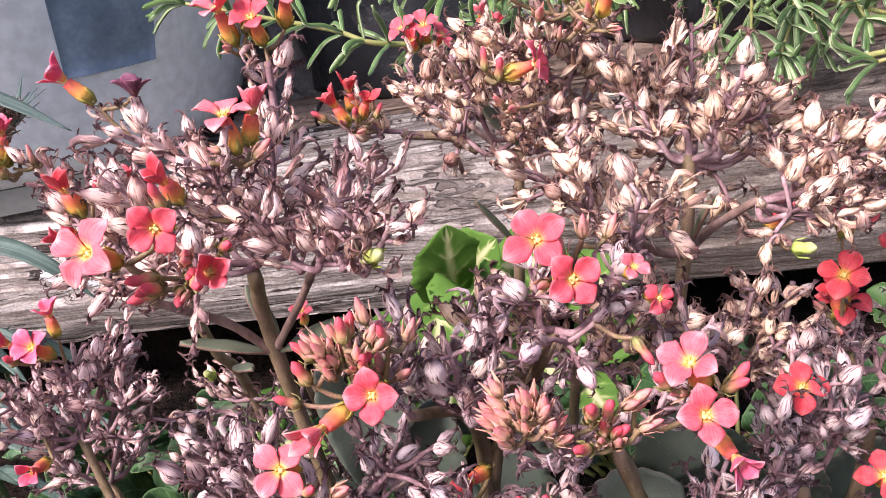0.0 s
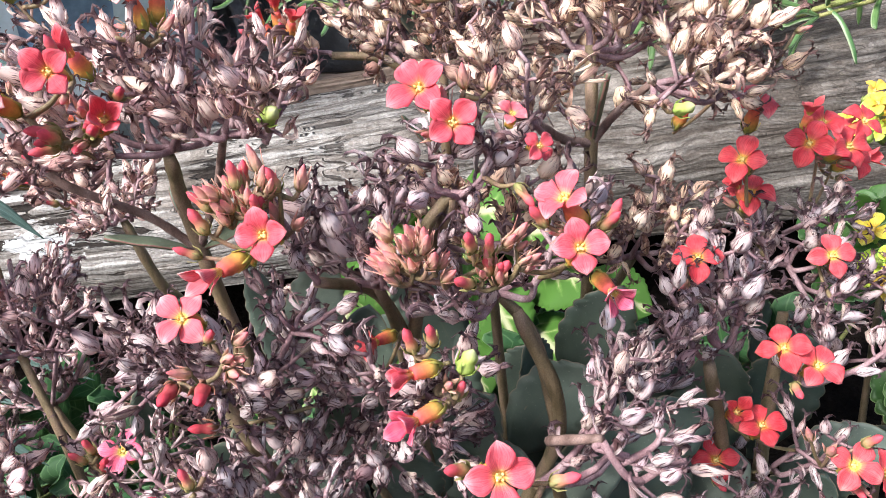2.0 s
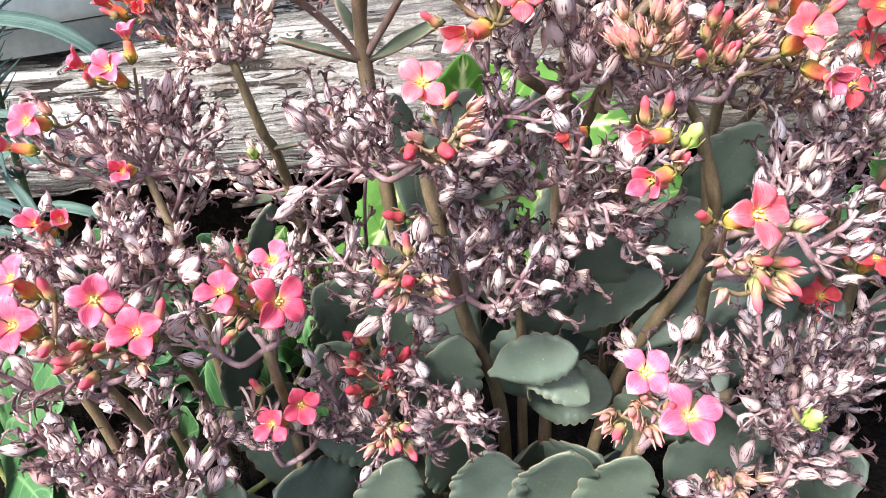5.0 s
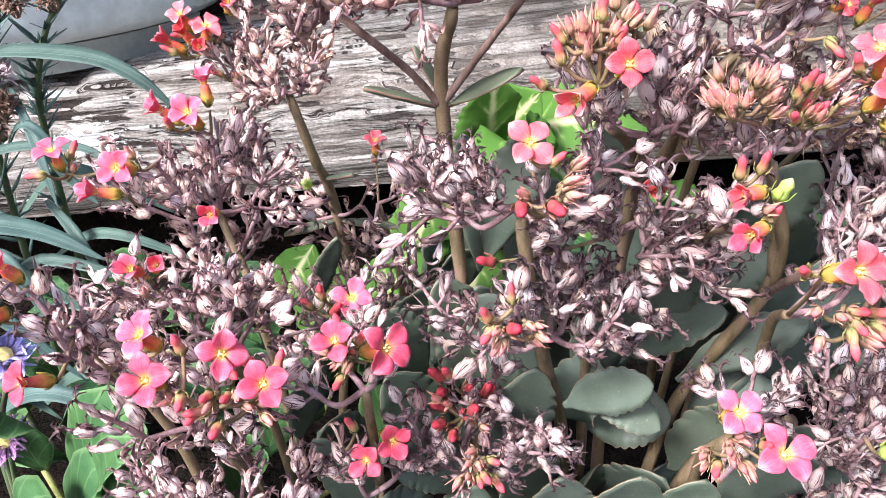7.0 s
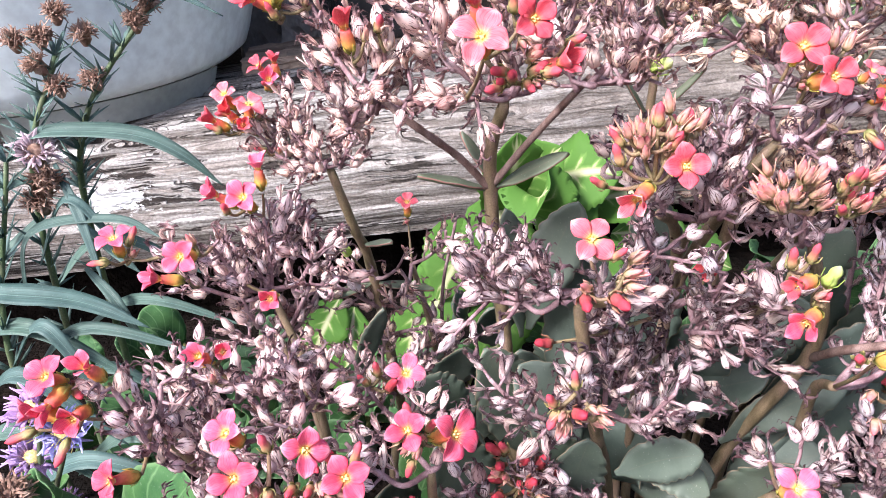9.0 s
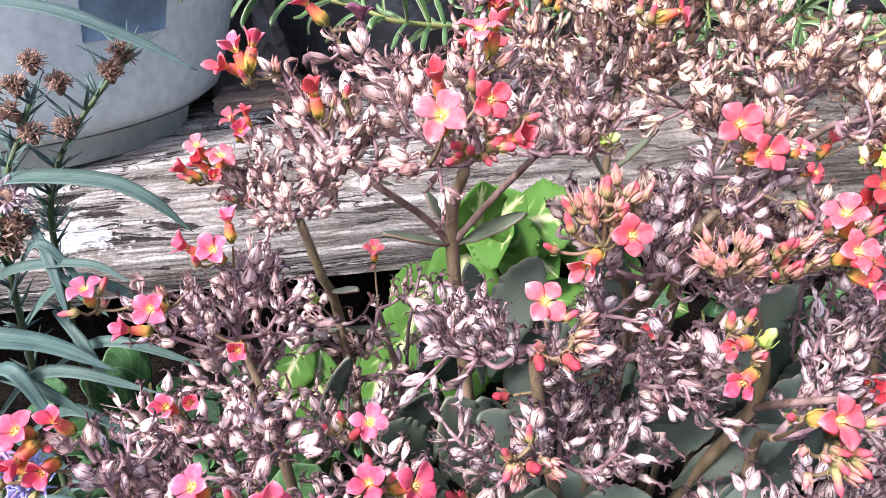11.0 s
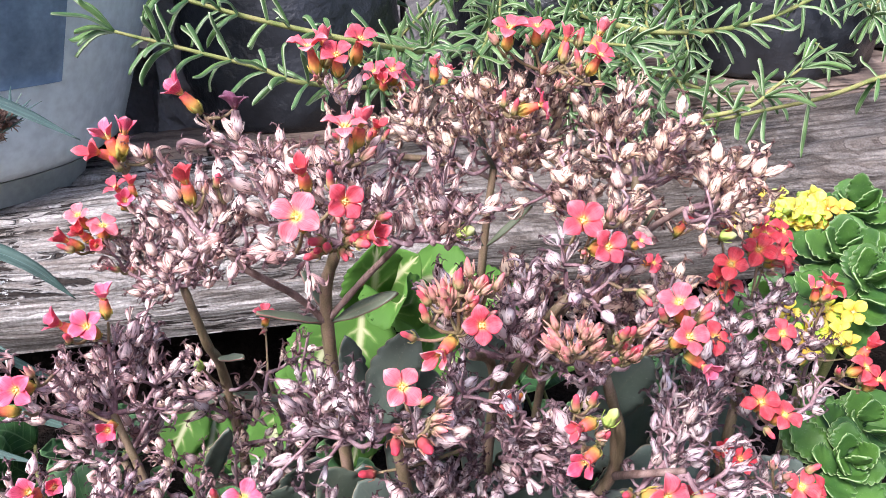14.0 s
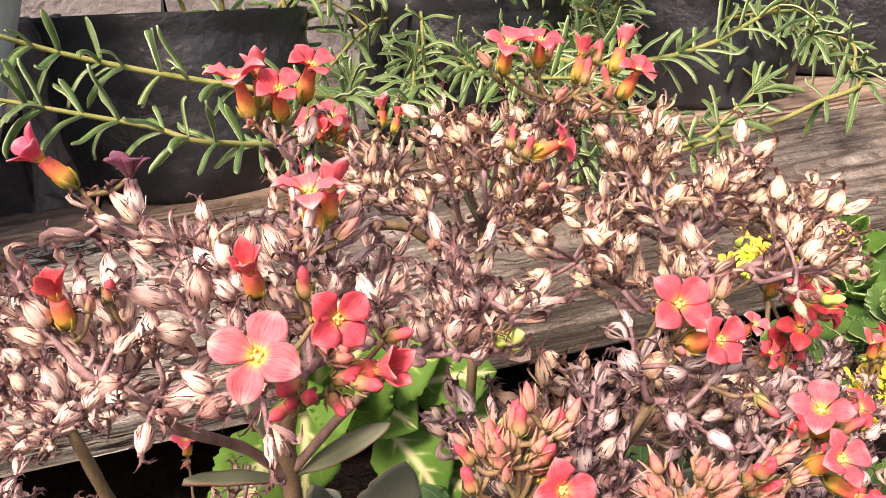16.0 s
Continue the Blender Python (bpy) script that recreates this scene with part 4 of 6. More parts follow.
a.head((-0.008, 0.219, 0.32),
       [(-0.033, 0.243, 0.348), (-0.024, 0.236, 0.342), (0.001, 0.223, 0.35), (0.003, 0.212, 0.343), (-0.011, 0.206, 0.35), (-0.039, 0.207, 0.347), (-0.027, 0.202, 0.33), (0.016, 0.238, 0.332)],
       [("f", -0.026, 0.162, 0.352, -0.15, -0.85, 0.45), ("f", -0.0115, 0.165, 0.355, 0.0, -0.9, 0.4), ("b", -0.017, 0.17, 0.338, 0, -0.6, 0.5),
        ("h", -0.004, 0.168, 0.342, 0.3, -0.7, 0.3), ("b", -0.001, 0.172, 0.346, 0.6, -0.5, 0.4), ("f", -0.006, 0.21, 0.367, -0.35, -0.25, 0.9), ("h", 0.0, 0.215, 0.366, 0.3, -0.1, 1), ("h", -0.022, 0.2, 0.354, -0.1, -0.4, 0.8)]
       + bunch((-0.013, 0.172, 0.340), (0.008, 0.004, 0.005), 11, (0, -0.8, 0.3), "ppb"), 11)
a.spike((-0.008, 0.221, 0.32), (-0.007, 0.243, 0.336), (-0.003, 0.249, 0.356), (-0.002, 0.251, 0.373), n=20, reach=0.005)
a.head((-0.002, 0.252, 0.371), [],
       [("f", -0.014, 0.252, 0.389, -0.45, -0.4, 0.9), ("f", -0.004, 0.25, 0.386, -0.1, -0.6, 0.8), ("f", 0.006, 0.255, 0.391, 0.35, -0.2, 1), ("h", -0.008, 0.258, 0.389, -0.1, 0.1, 1)])
a.spike((-0.022, 0.236, 0.334), (-0.034, 0.243, 0.346), (-0.045, 0.246, 0.353), (-0.055, 0.246, 0.359), n=14, reach=0.004)
a.head((-0.047, 0.246, 0.354), [], [("q", -0.0625, 0.244, 0.375, -0.45, -0.1, 0.9), ("w", -0.044, 0.247, 0.368, 0, 0, 1)])
a.head((0.014, 0.2, 0.327), [(0.026, 0.188, 0.338), (0.02, 0.193, 0.342), (0.034, 0.188, 0.335), (0.03, 0.212, 0.343), (0.005, 0.197, 0.335)], [("g", 0.029, 0.187, 0.333, 0.3, -0.5, 0.4)], 10, 0.013)
a.head((-0.054, 0.226, 0.322), [(-0.074, 0.238, 0.349), (-0.058, 0.22, 0.332), (-0.041, 0.21, 0.329), (-0.069, 0.238, 0.311), (-0.08, 0.272, 0.32), (-0.063, 0.24, 0.34), (-0.05, 0.232, 0.338), (-0.056, 0.25, 0.312)],
       [("q", -0.089, 0.238, 0.361, -0.3, -0.2, 1), ("q", -0.083, 0.236, 0.363, 0.2, -0.1, 1), ("h", -0.093, 0.238, 0.356, -0.8, -0.2, 0.5), ("b", -0.086, 0.237, 0.349, -0.3, -0.4, 0.8), ("H", -0.063, 0.226, 0.346, -0.3, -0.2, 1),
        ("p", -0.057, 0.227, 0.341, 0.2, -0.2, 1), ("p", -0.076, 0.236, 0.353, 0, -0.2, 1), ("b", -0.052, 0.225, 0.344, 0.2, -0.3, 0.9)], 9, 0.0135)
a.stem((-0.055, 0.36, 0.01), (-0.067, 0.34, 0.186), (-0.074, 0.325, 0.228), (-0.082, 0.325, 0.262), r0=0.0032, r1=0.0023)
a.head((-0.084, 0.325, 0.265), [(-0.118, 0.336, 0.276), (-0.106, 0.344, 0.272), (-0.1, 0.346, 0.292), (-0.087, 0.316, 0.268), (-0.07, 0.33, 0.28), (-0.071, 0.318, 0.272), (-0.095, 0.325, 0.278)],
       [("f", -0.128, 0.337, 0.300, -0.3, -0.4, 0.9), ("H", -0.127, 0.333, 0.292, -0.3, -0.6, 0.7), ("f", -0.117, 0.333, 0.295, 0.2, -0.5, 0.8), ("h", -0.135, 0.335, 0.288, -0.8, -0.3, 0.5), ("b", -0.132, 0.333, 0.283, -0.6, -0.5, 0.5), ("h", -0.121, 0.33, 0.286, 0, -0.7, 0.5), ("f", -0.112, 0.355, 0.308, -0.5, -0.3, 0.8), ("h", -0.104, 0.352, 0.310, 0.2, -0.2, 1), ("q", -0.108, 0.35, 0.302, -0.2, -0.6, 0.7), ("b", -0.112, 0.33, 0.272, -0.6, -0.4, 0.6), ("p", -0.106, 0.333, 0.27)])
a.head((-0.067, 0.338, 0.19), [(-0.05, 0.33, 0.205), (-0.1, 0.355, 0.19), (-0.085, 0.36, 0.2)], [("g", -0.078, 0.325, 0.213)], 5)
a.head((-0.045, 0.36, 0.185), [(-0.023, 0.345, 0.21), (-0.058, 0.315, 0.172)], [("f", -0.044, 0.378, 0.216, 0, -0.3, 1)], 6, foot=(-0.03, 0.36, 0.01))
for p in (((-0.03, 0.36, 0.06), (-0.035, 0.345, 0.15), (-0.052, 0.325, 0.2)), ((-0.03, 0.36, 0.06), (-0.03, 0.35, 0.16), (-0.02, 0.33, 0.225)), ((-0.067, 0.34, 0.17), (-0.085, 0.33, 0.19), (-0.1, 0.31, 0.2)), ((-0.067, 0.34, 0.15), (-0.05, 0.32, 0.165), (-0.036, 0.3, 0.178)), ((-0.062, 0.35, 0.1), (-0.08, 0.32, 0.13), (-0.1, 0.3, 0.14)), ((-0.05, 0.36, 0.08), (-0.03, 0.33, 0.11), (-0.015, 0.31, 0.13))):
    a.spike(*p, n=9, r0=0.0014)
for root, tip in (((-0.067, 0.34, 0.186), (-0.095, 0.325, 0.187)), ((-0.067, 0.34, 0.186), (-0.035, 0.325, 0.186)), ((-0.062, 0.35, 0.12), (-0.09, 0.33, 0.13)), ((-0.06, 0.35, 0.12), (-0.03, 0.335, 0.135)), ((-0.07, 0.33, 0.215), (-0.055, 0.315, 0.222))):
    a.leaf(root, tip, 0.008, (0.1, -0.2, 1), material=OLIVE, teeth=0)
a.head((-0.06, 0.35, 0.115), [(-0.09, 0.335, 0.15), (-0.04, 0.33, 0.15), (-0.018, 0.33, 0.145), (-0.07, 0.325, 0.165), (-0.115, 0.33, 0.16), (-0.05, 0.32, 0.13), (-0.09, 0.31, 0.12)], [], 8)
a.done()

b = Kalanchoe((0.075, 0.315, 0.01), "tall kalanchoe with a broad head of beige withered flowers", TAN_HUSK, spiky=0.45)
b.stem((0.068, 0.315, 0.01), (0.07, 0.315, 0.17), (0.073, 0.306, 0.275), (0.077, 0.303, 0.325), r0=0.0029, r1=0.002)
b.stem((0.1, 0.27, 0.01), (0.118, 0.252, 0.2), (0.124, 0.242, 0.298), (0.126, 0.247, 0.33), r0=0.0027, r1=0.002)
b.stem((0.124, 0.242, 0.298), (0.114, 0.237, 0.302), (0.103, 0.231, 0.312), r0=0.0018, r1=0.0014, material=BARK)
b.stem((0.124, 0.242, 0.298), (0.132, 0.239, 0.308), (0.143, 0.232, 0.319), r0=0.0017, r1=0.0013, material=BARK)
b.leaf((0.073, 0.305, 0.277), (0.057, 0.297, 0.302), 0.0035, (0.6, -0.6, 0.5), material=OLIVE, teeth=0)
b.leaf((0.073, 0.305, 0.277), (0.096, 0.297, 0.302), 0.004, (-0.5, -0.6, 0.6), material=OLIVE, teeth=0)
b.leaf((0.076, 0.3, 0.322), (0.061, 0.285, 0.345), 0.0065, (0.6, -0.6, 0.5), teeth=0)
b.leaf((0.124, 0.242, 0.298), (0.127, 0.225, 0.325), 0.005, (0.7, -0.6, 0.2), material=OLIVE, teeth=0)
b.head((0.077, 0.303, 0.325), [(0.067, 0.277, 0.365), (0.089, 0.273, 0.367), (0.08, 0.285, 0.376), (0.055, 0.287, 0.352), (0.105, 0.277, 0.372), (0.083, 0.258, 0.338), (0.065, 0.318, 0.357), (0.047, 0.302, 0.333), (0.107, 0.288, 0.347), (0.075, 0.262, 0.345)],
       [("f", 0.071, 0.266, 0.393, -0.1, -0.5, 0.9), ("f", 0.084, 0.269, 0.393, 0.1, -0.4, 1), ("h", 0.095, 0.262, 0.388, 0.2, 0, 1), ("f", 0.101, 0.24, 0.384, 0.1, -0.6, 0.8), ("b", 0.09, 0.252, 0.38, 0, -0.2, 1),
        ("b", 0.1, 0.262, 0.385, 0.3, -0.1, 1), ("p", 0.082, 0.255, 0.376), ("p", 0.096, 0.248, 0.376), ("p", 0.093, 0.252, 0.372), ("p", 0.087, 0.25, 0.37), ("b", 0.064, 0.25, 0.363, -0.1, -0.3, 1), ("b", 0.068, 0.249, 0.360, 0.2, -0.4, 0.9), ("p", 0.068, 0.246, 0.353), ("p", 0.072, 0.246, 0.351),
        ("k", 0.079, 0.247, 0.364, 0.9, -0.3, 0.3), ("h", 0.11, 0.262, 0.39, 0.5, 0, 1)], 15)
b.head((0.126, 0.247, 0.328), [(0.135, 0.279, 0.355), (0.137, 0.253, 0.327), (0.134, 0.233, 0.347), (0.152, 0.256, 0.346), (0.16, 0.251, 0.337), (0.123, 0.272, 0.328), (0.113, 0.25, 0.345), (0.116, 0.262, 0.36), (0.101, 0.256, 0.362)], [], 15)
b.head((0.143, 0.232, 0.318), [(0.16, 0.236, 0.33), (0.172, 0.238, 0.336), (0.18, 0.243, 0.327), (0.146, 0.209, 0.327), (0.186, 0.25, 0.316), (0.168, 0.224, 0.322)],
       [("g", 0.14, 0.199, 0.318, 0.3, -0.5, 0.1), ("p", 0.195, 0.25, 0.325, 1, -0.2, 0.3), ("h", 0.162, 0.262, 0.3, 0.3, -0.3, 0.9)], 15)
b.head((0.103, 0.231, 0.311), [(0.09, 0.238, 0.331), (0.101, 0.208, 0.324), (0.088, 0.23, 0.328), (0.112, 0.222, 0.328), (0.076, 0.248, 0.336)], [], 14, 0.015)
b.stem((0.077, 0.304, 0.315), (0.066, 0.316, 0.32), (0.056, 0.328, 0.326), r0=0.0016, r1=0.0013, material=BARK)
b.head((0.058, 0.326, 0.325), [(0.037, 0.33, 0.343), (0.05, 0.337, 0.335), (0.037, 0.36, 0.339), (0.055, 0.365, 0.345)],
       [("f", 0.03, 0.39, 0.357, -0.4, -0.4, 0.9), ("f", 0.04, 0.388, 0.358, 0.1, -0.6, 0.8), ("f", 0.048, 0.392, 0.352, 0.5, -0.4, 0.8), ("h", 0.034, 0.385, 0.352, -0.2, -0.6, 0.7), ("h", 0.068, 0.402, 0.357, 0, -0.2, 1), ("h", 0.075, 0.4, 0.353, 0.4, -0.2, 1)])
b.head((0.03, 0.318, 0.326), [(0.016, 0.316, 0.336)],
       [("H", 0.012, 0.31, 0.348, 0, -0.2, 1), ("H", 0.006, 0.309, 0.343, -0.5, -0.3, 0.8), ("H", 0.018, 0.309, 0.343, 0.4, -0.3, 0.9), ("b", 0.002, 0.308, 0.338, -0.7, -0.4, 0.5), ("b", 0.014, 0.305, 0.338, 0.1, -0.7, 0.6), ("b", 0.021, 0.308, 0.337, 0.6, -0.4, 0.6), ("p", 0.009, 0.306, 0.336), ("p", 0.017, 0.306, 0.333)], 8, foot=(0.06, 0.322, 0.315))
b.head((0.085, 0.225, 0.272), [(0.066, 0.218, 0.3), (0.076, 0.217, 0.302), (0.098, 0.204, 0.297), (0.05, 0.21, 0.298), (0.063, 0.2, 0.292), (0.116, 0.207, 0.29), (0.116, 0.226, 0.29)], [], 10, foot=(0.085, 0.26, 0.1))
b.head((0.14, 0.25, 0.25), [(0.145, 0.24, 0.275), (0.13, 0.235, 0.27), (0.16, 0.25, 0.275), (0.115, 0.23, 0.275), (0.15, 0.235, 0.258)], [], 12, foot=(0.1, 0.29, 0.05))
b.done()

c = Kalanchoe((0.045, 0.225, 0.01), "bushy kalanchoe with coral flowers, pale buds and grey fleshy leaves", GREY_HUSK)
c.stem((0.035, 0.225, 0.01), (0.03, 0.215, 0.13), (0.014, 0.185, 0.2), (0.003, 0.17, 0.262), r0=0.0032, r1=0.0022)
c.stem((0.05, 0.225, 0.01), (0.053, 0.232, 0.15), (0.055, 0.215, 0.24), (0.075, 0.19, 0.304), r0=0.0032, r1=0.0022)
c.stem((0.06, 0.22, 0.01), (0.075, 0.21, 0.14), (0.1, 0.19, 0.22), (0.09, 0.186, 0.268), r0=0.0032, r1=0.0022)
c.stem((0.06, 0.215, 0.01), (0.085, 0.2, 0.12), (0.11, 0.175, 0.165), r0=0.004, r1=0.003)
c.head((0.05, 0.192, 0.278), [(0.047, 0.178, 0.307), (0.055, 0.175, 0.295), (0.025, 0.21, 0.3), (0.035, 0.2, 0.297), (0.057, 0.19, 0.31)], [], 10, 0.014, foot=(0.052, 0.22, 0.2))
c.head((0.034, 0.185, 0.285), [(0.03, 0.178, 0.305)],
       [("f", 0.03, 0.158, 0.312, 0, -0.85, 0.5), ("h", 0.017, 0.158, 0.304, -0.4, -0.8, 0.1), ("b", 0.024, 0.165, 0.322, -0.1, -0.3, 1), ("b", 0.034, 0.166, 0.32, 0.1, -0.3, 1), ("b", 0.014, 0.166, 0.311, -0.4, -0.4, 0.8),
        ("p", 0.02, 0.168, 0.318, -0.3, -0.2, 1), ("p", 0.029, 0.17, 0.324, 0, -0.1, 1), ("p", 0.038, 0.17, 0.318, 0.3, -0.2, 1), ("p", 0.026, 0.163, 0.316), ("b", 0.01, 0.168, 0.304, -0.6, -0.5, 0.5)]
       + bunch((0.023, 0.168, 0.317), (0.009, 0.005, 0.006), 22, (0, -0.3, 1)), 7, foot=(0.055, 0.215, 0.24))
c.head((0.075, 0.19, 0.305), [(0.078, 0.178, 0.312), (0.07, 0.19, 0.322), (0.092, 0.19, 0.318)],
       [("f", 0.071, 0.177, 0.338, -0.25, -0.65, 0.7), ("f", 0.078, 0.171, 0.33, 0.1, -0.75, 0.6), ("s", 0.093, 0.176, 0.329, 0.2, -0.8, 0.5), ("s", 0.099, 0.176, 0.320, 0.4, -0.8, 0.3), ("p", 0.082, 0.18, 0.336, 0, -0.1, 1),
        ("p", 0.088, 0.183, 0.334, 0.2, -0.1, 1), ("b", 0.092, 0.172, 0.312, 0.2, -0.4, -0.6)], 8, foot=(0.06, 0.19, 0.27))
c.head((0.085, 0.185, 0.275), [(0.113, 0.187, 0.3), (0.069, 0.178, 0.288), (0.061, 0.185, 0.283), (0.073, 0.165, 0.284), (0.1, 0.175, 0.29)],
       [("f", 0.105, 0.157, 0.299, 0.1, -0.85, 0.45), ("f", 0.103, 0.162, 0.31, 0, -0.55, 0.85), ("q", 0.112, 0.156, 0.287, 0.6, -0.7, -0.2), ("b", 0.098, 0.162, 0.304, -0.3, -0.5, 0.7), ("b", 0.113, 0.165, 0.3, 0.4, -0.3, 0.8)]
       + bunch((0.064, 0.160, 0.300), (0.008, 0.006, 0.006), 24, (-0.1, -0.4, 0.9), "pppp") + bunch((0.084, 0.160, 0.297), (0.008, 0.005, 0.006), 18, (0.1, -0.5, 0.8)), 8, foot=(0.1, 0.19, 0.22))
c.head((0.003, 0.18, 0.262), [(-0.024, 0.19, 0.267), (-0.022, 0.2, 0.268), (-0.034, 0.187, 0.264), (-0.02, 0.178, 0.266), (-0.01, 0.172, 0.274), (0.012, 0.162, 0.274), (0.01, 0.178, 0.256), (0.036, 0.17, 0.287)],
       [("f", 0.004, 0.16, 0.291, -0.05, -0.7, 0.65), ("b", 0.009, 0.158, 0.285, 0.3, -0.6, 0.6), ("r", 0.0, 0.153, 0.276, -0.2, -1, 0), ("r", 0.008, 0.151, 0.276, 0.1, -1, 0.1), ("p", 0.013, 0.156, 0.28, 0.5, -0.5, 0.5)] + bunch((0.006, 0.158, 0.279), (0.01, 0.004, 0.005), 6, (0, -0.7, 0.4)))
c.head((0.047, 0.185, 0.25), [(0.03, 0.185, 0.264), (0.031, 0.178, 0.254), (0.072, 0.175, 0.252), (0.053, 0.178, 0.248), (0.049, 0.181, 0.24), (0.066, 0.178, 0.242), (0.067, 0.167, 0.238), (0.048, 0.168, 0.262)],
       [("H", 0.049, 0.177, 0.268, -0.3, -0.8, 0.3), ("r", -0.004, 0.179, 0.243, -0.6, -0.4, 0.4)])
c.head((0.068, 0.156, 0.26), [(0.062, 0.158, 0.266)], [("b", 0.062, 0.151, 0.279, -0.1, -0.2, 1), ("b", 0.067, 0.15, 0.281, 0.1, -0.2, 1), ("h", 0.061, 0.143, 0.278, -0.7, -0.6, -0.1), ("q", 0.061, 0.137, 0.269, -0.8, -0.6, 0.0), ("g", 0.073, 0.15, 0.272, 0.4, -0.3, 0.8),
        ("p", 0.069, 0.148, 0.27, 0.2, -0.6, 0.6), ("p", 0.065, 0.148, 0.262, -0.2, -0.8, 0.3), ("b", 0.071, 0.15, 0.265, 0.5, -0.5, 0.5)], 5, 0.008, foot=(0.064, 0.178, 0.242))
c.head((0.09, 0.16, 0.225), [(0.118, 0.17, 0.25), (0.123, 0.188, 0.253), (0.132, 0.172, 0.251), (0.143, 0.195, 0.245)],
       [("f", 0.079, 0.117, 0.267, 0, -0.8, 0.6), ("b", 0.09, 0.12, 0.261, 0.8, -0.4, 0.4), ("b", 0.081, 0.117, 0.25, 0.1, -0.6, -0.6), ("b", 0.088, 0.12, 0.25, 0.5, -0.5, -0.5), ] + bunch((0.083, 0.123, 0.247), (0.007, 0.004, 0.006), 14, (0.2, -0.7, 0)), 12, foot=(0.1, 0.19, 0.18))
c.head((0.014, 0.175, 0.215), [(0.012, 0.166, 0.24), (0.028, 0.158, 0.225), (0.021, 0.176, 0.226), (-0.026, 0.172, 0.227), (-0.01, 0.165, 0.23), (0.0, 0.158, 0.235)],
       [("b", -0.003, 0.15, 0.245, 0.1, -0.3, 1), ("b", -0.01, 0.149, 0.24, -0.3, -0.4, 0.8), ("r", -0.004, 0.147, 0.238)] + bunch((-0.002, 0.15, 0.236), (0.008, 0.003, 0.005), 10, (0, -0.8, 0.1)))
c.head((0.065, 0.14, 0.175), [(0.083, 0.162, 0.203), (0.084, 0.159, 0.196)],
       [("k", 0.059, 0.125, 0.217, -0.05, -0.7, 0.7), ("k", 0.067, 0.112, 0.212, 0.2, -0.5, 0.8), ("b", 0.063, 0.117, 0.211, -0.2, -0.6, 0.6)] + bunch((0.056, 0.121, 0.206), (0.009, 0.004, 0.005), 14, (-0.2, -0.8, 0.2)), 9, foot=(0.085, 0.2, 0.1))
c.stem((0.1, 0.19, 0.215), (0.095, 0.165, 0.236), (0.107, 0.15, 0.247), r0=0.0018, r1=0.0014, material=BARK)
c.head((0.107, 0.15, 0.246), [(0.116, 0.147, 0.246), (0.121, 0.146, 0.235)], [], 6, 0.009)
c.head((0.035, 0.2, 0.205), [(0.03, 0.193, 0.222), (0.024, 0.176, 0.238), (0.013, 0.172, 0.25), (0.05, 0.176, 0.232), (0.03, 0.158, 0.228)], [], 9, 0.013, foot=(0.04, 0.22, 0.1))
c.head((0.115, 0.16, 0.165), [(0.107, 0.161, 0.206), (0.104, 0.149, 0.199), (0.079, 0.152, 0.2), (0.118, 0.142, 0.195), (0.11, 0.138, 0.184), (0.125, 0.149, 0.188), (0.129, 0.161, 0.19), (0.14, 0.183, 0.18), (0.115, 0.145, 0.172)], [("g", 0.108, 0.125, 0.194)], 10)
c.head((0.15, 0.19, 0.14), [(0.158, 0.185, 0.16), (0.165, 0.203, 0.166), (0.183, 0.21, 0.165), (0.172, 0.195, 0.15), (0.145, 0.172, 0.165)], [], 11, foot=(0.1, 0.205, 0.05))
c.head((0.0, 0.185, 0.16), [(0.008, 0.16, 0.195), (0.005, 0.158, 0.18), (-0.006, 0.194, 0.194)],
       bunch((-0.016, 0.178, 0.185), (0.011, 0.006, 0.009), 20, (0, -0.6, 0.7), "rrrbp"), 8, foot=(0.03, 0.22, 0.05))
c.head((-0.016, 0.188, 0.15), [(-0.012, 0.172, 0.198), (-0.004, 0.17, 0.174), (-0.03, 0.172, 0.168), (-0.041, 0.172, 0.19), (0.008, 0.166, 0.16)], [], 8, 0.012, foot=(0.01, 0.21, 0.05))
c.head((0.105, 0.152, 0.13), [(0.094, 0.136, 0.166), (0.114, 0.136, 0.167), (0.134, 0.148, 0.163), (0.15, 0.165, 0.158), (0.088, 0.14, 0.152)], bunch((0.092, 0.128, 0.168), (0.008, 0.004, 0.006), 8, (0, -0.8, 0.4), "pppg"), 9, 0.013, foot=(0.09, 0.19, 0.04))
c.head((-0.005, 0.18, 0.15), [(-0.02, 0.165, 0.168)], bunch((-0.014, 0.16, 0.172), (0.006, 0.003, 0.006), 12, (0, -0.8, 0.3), "bpp"), 8)
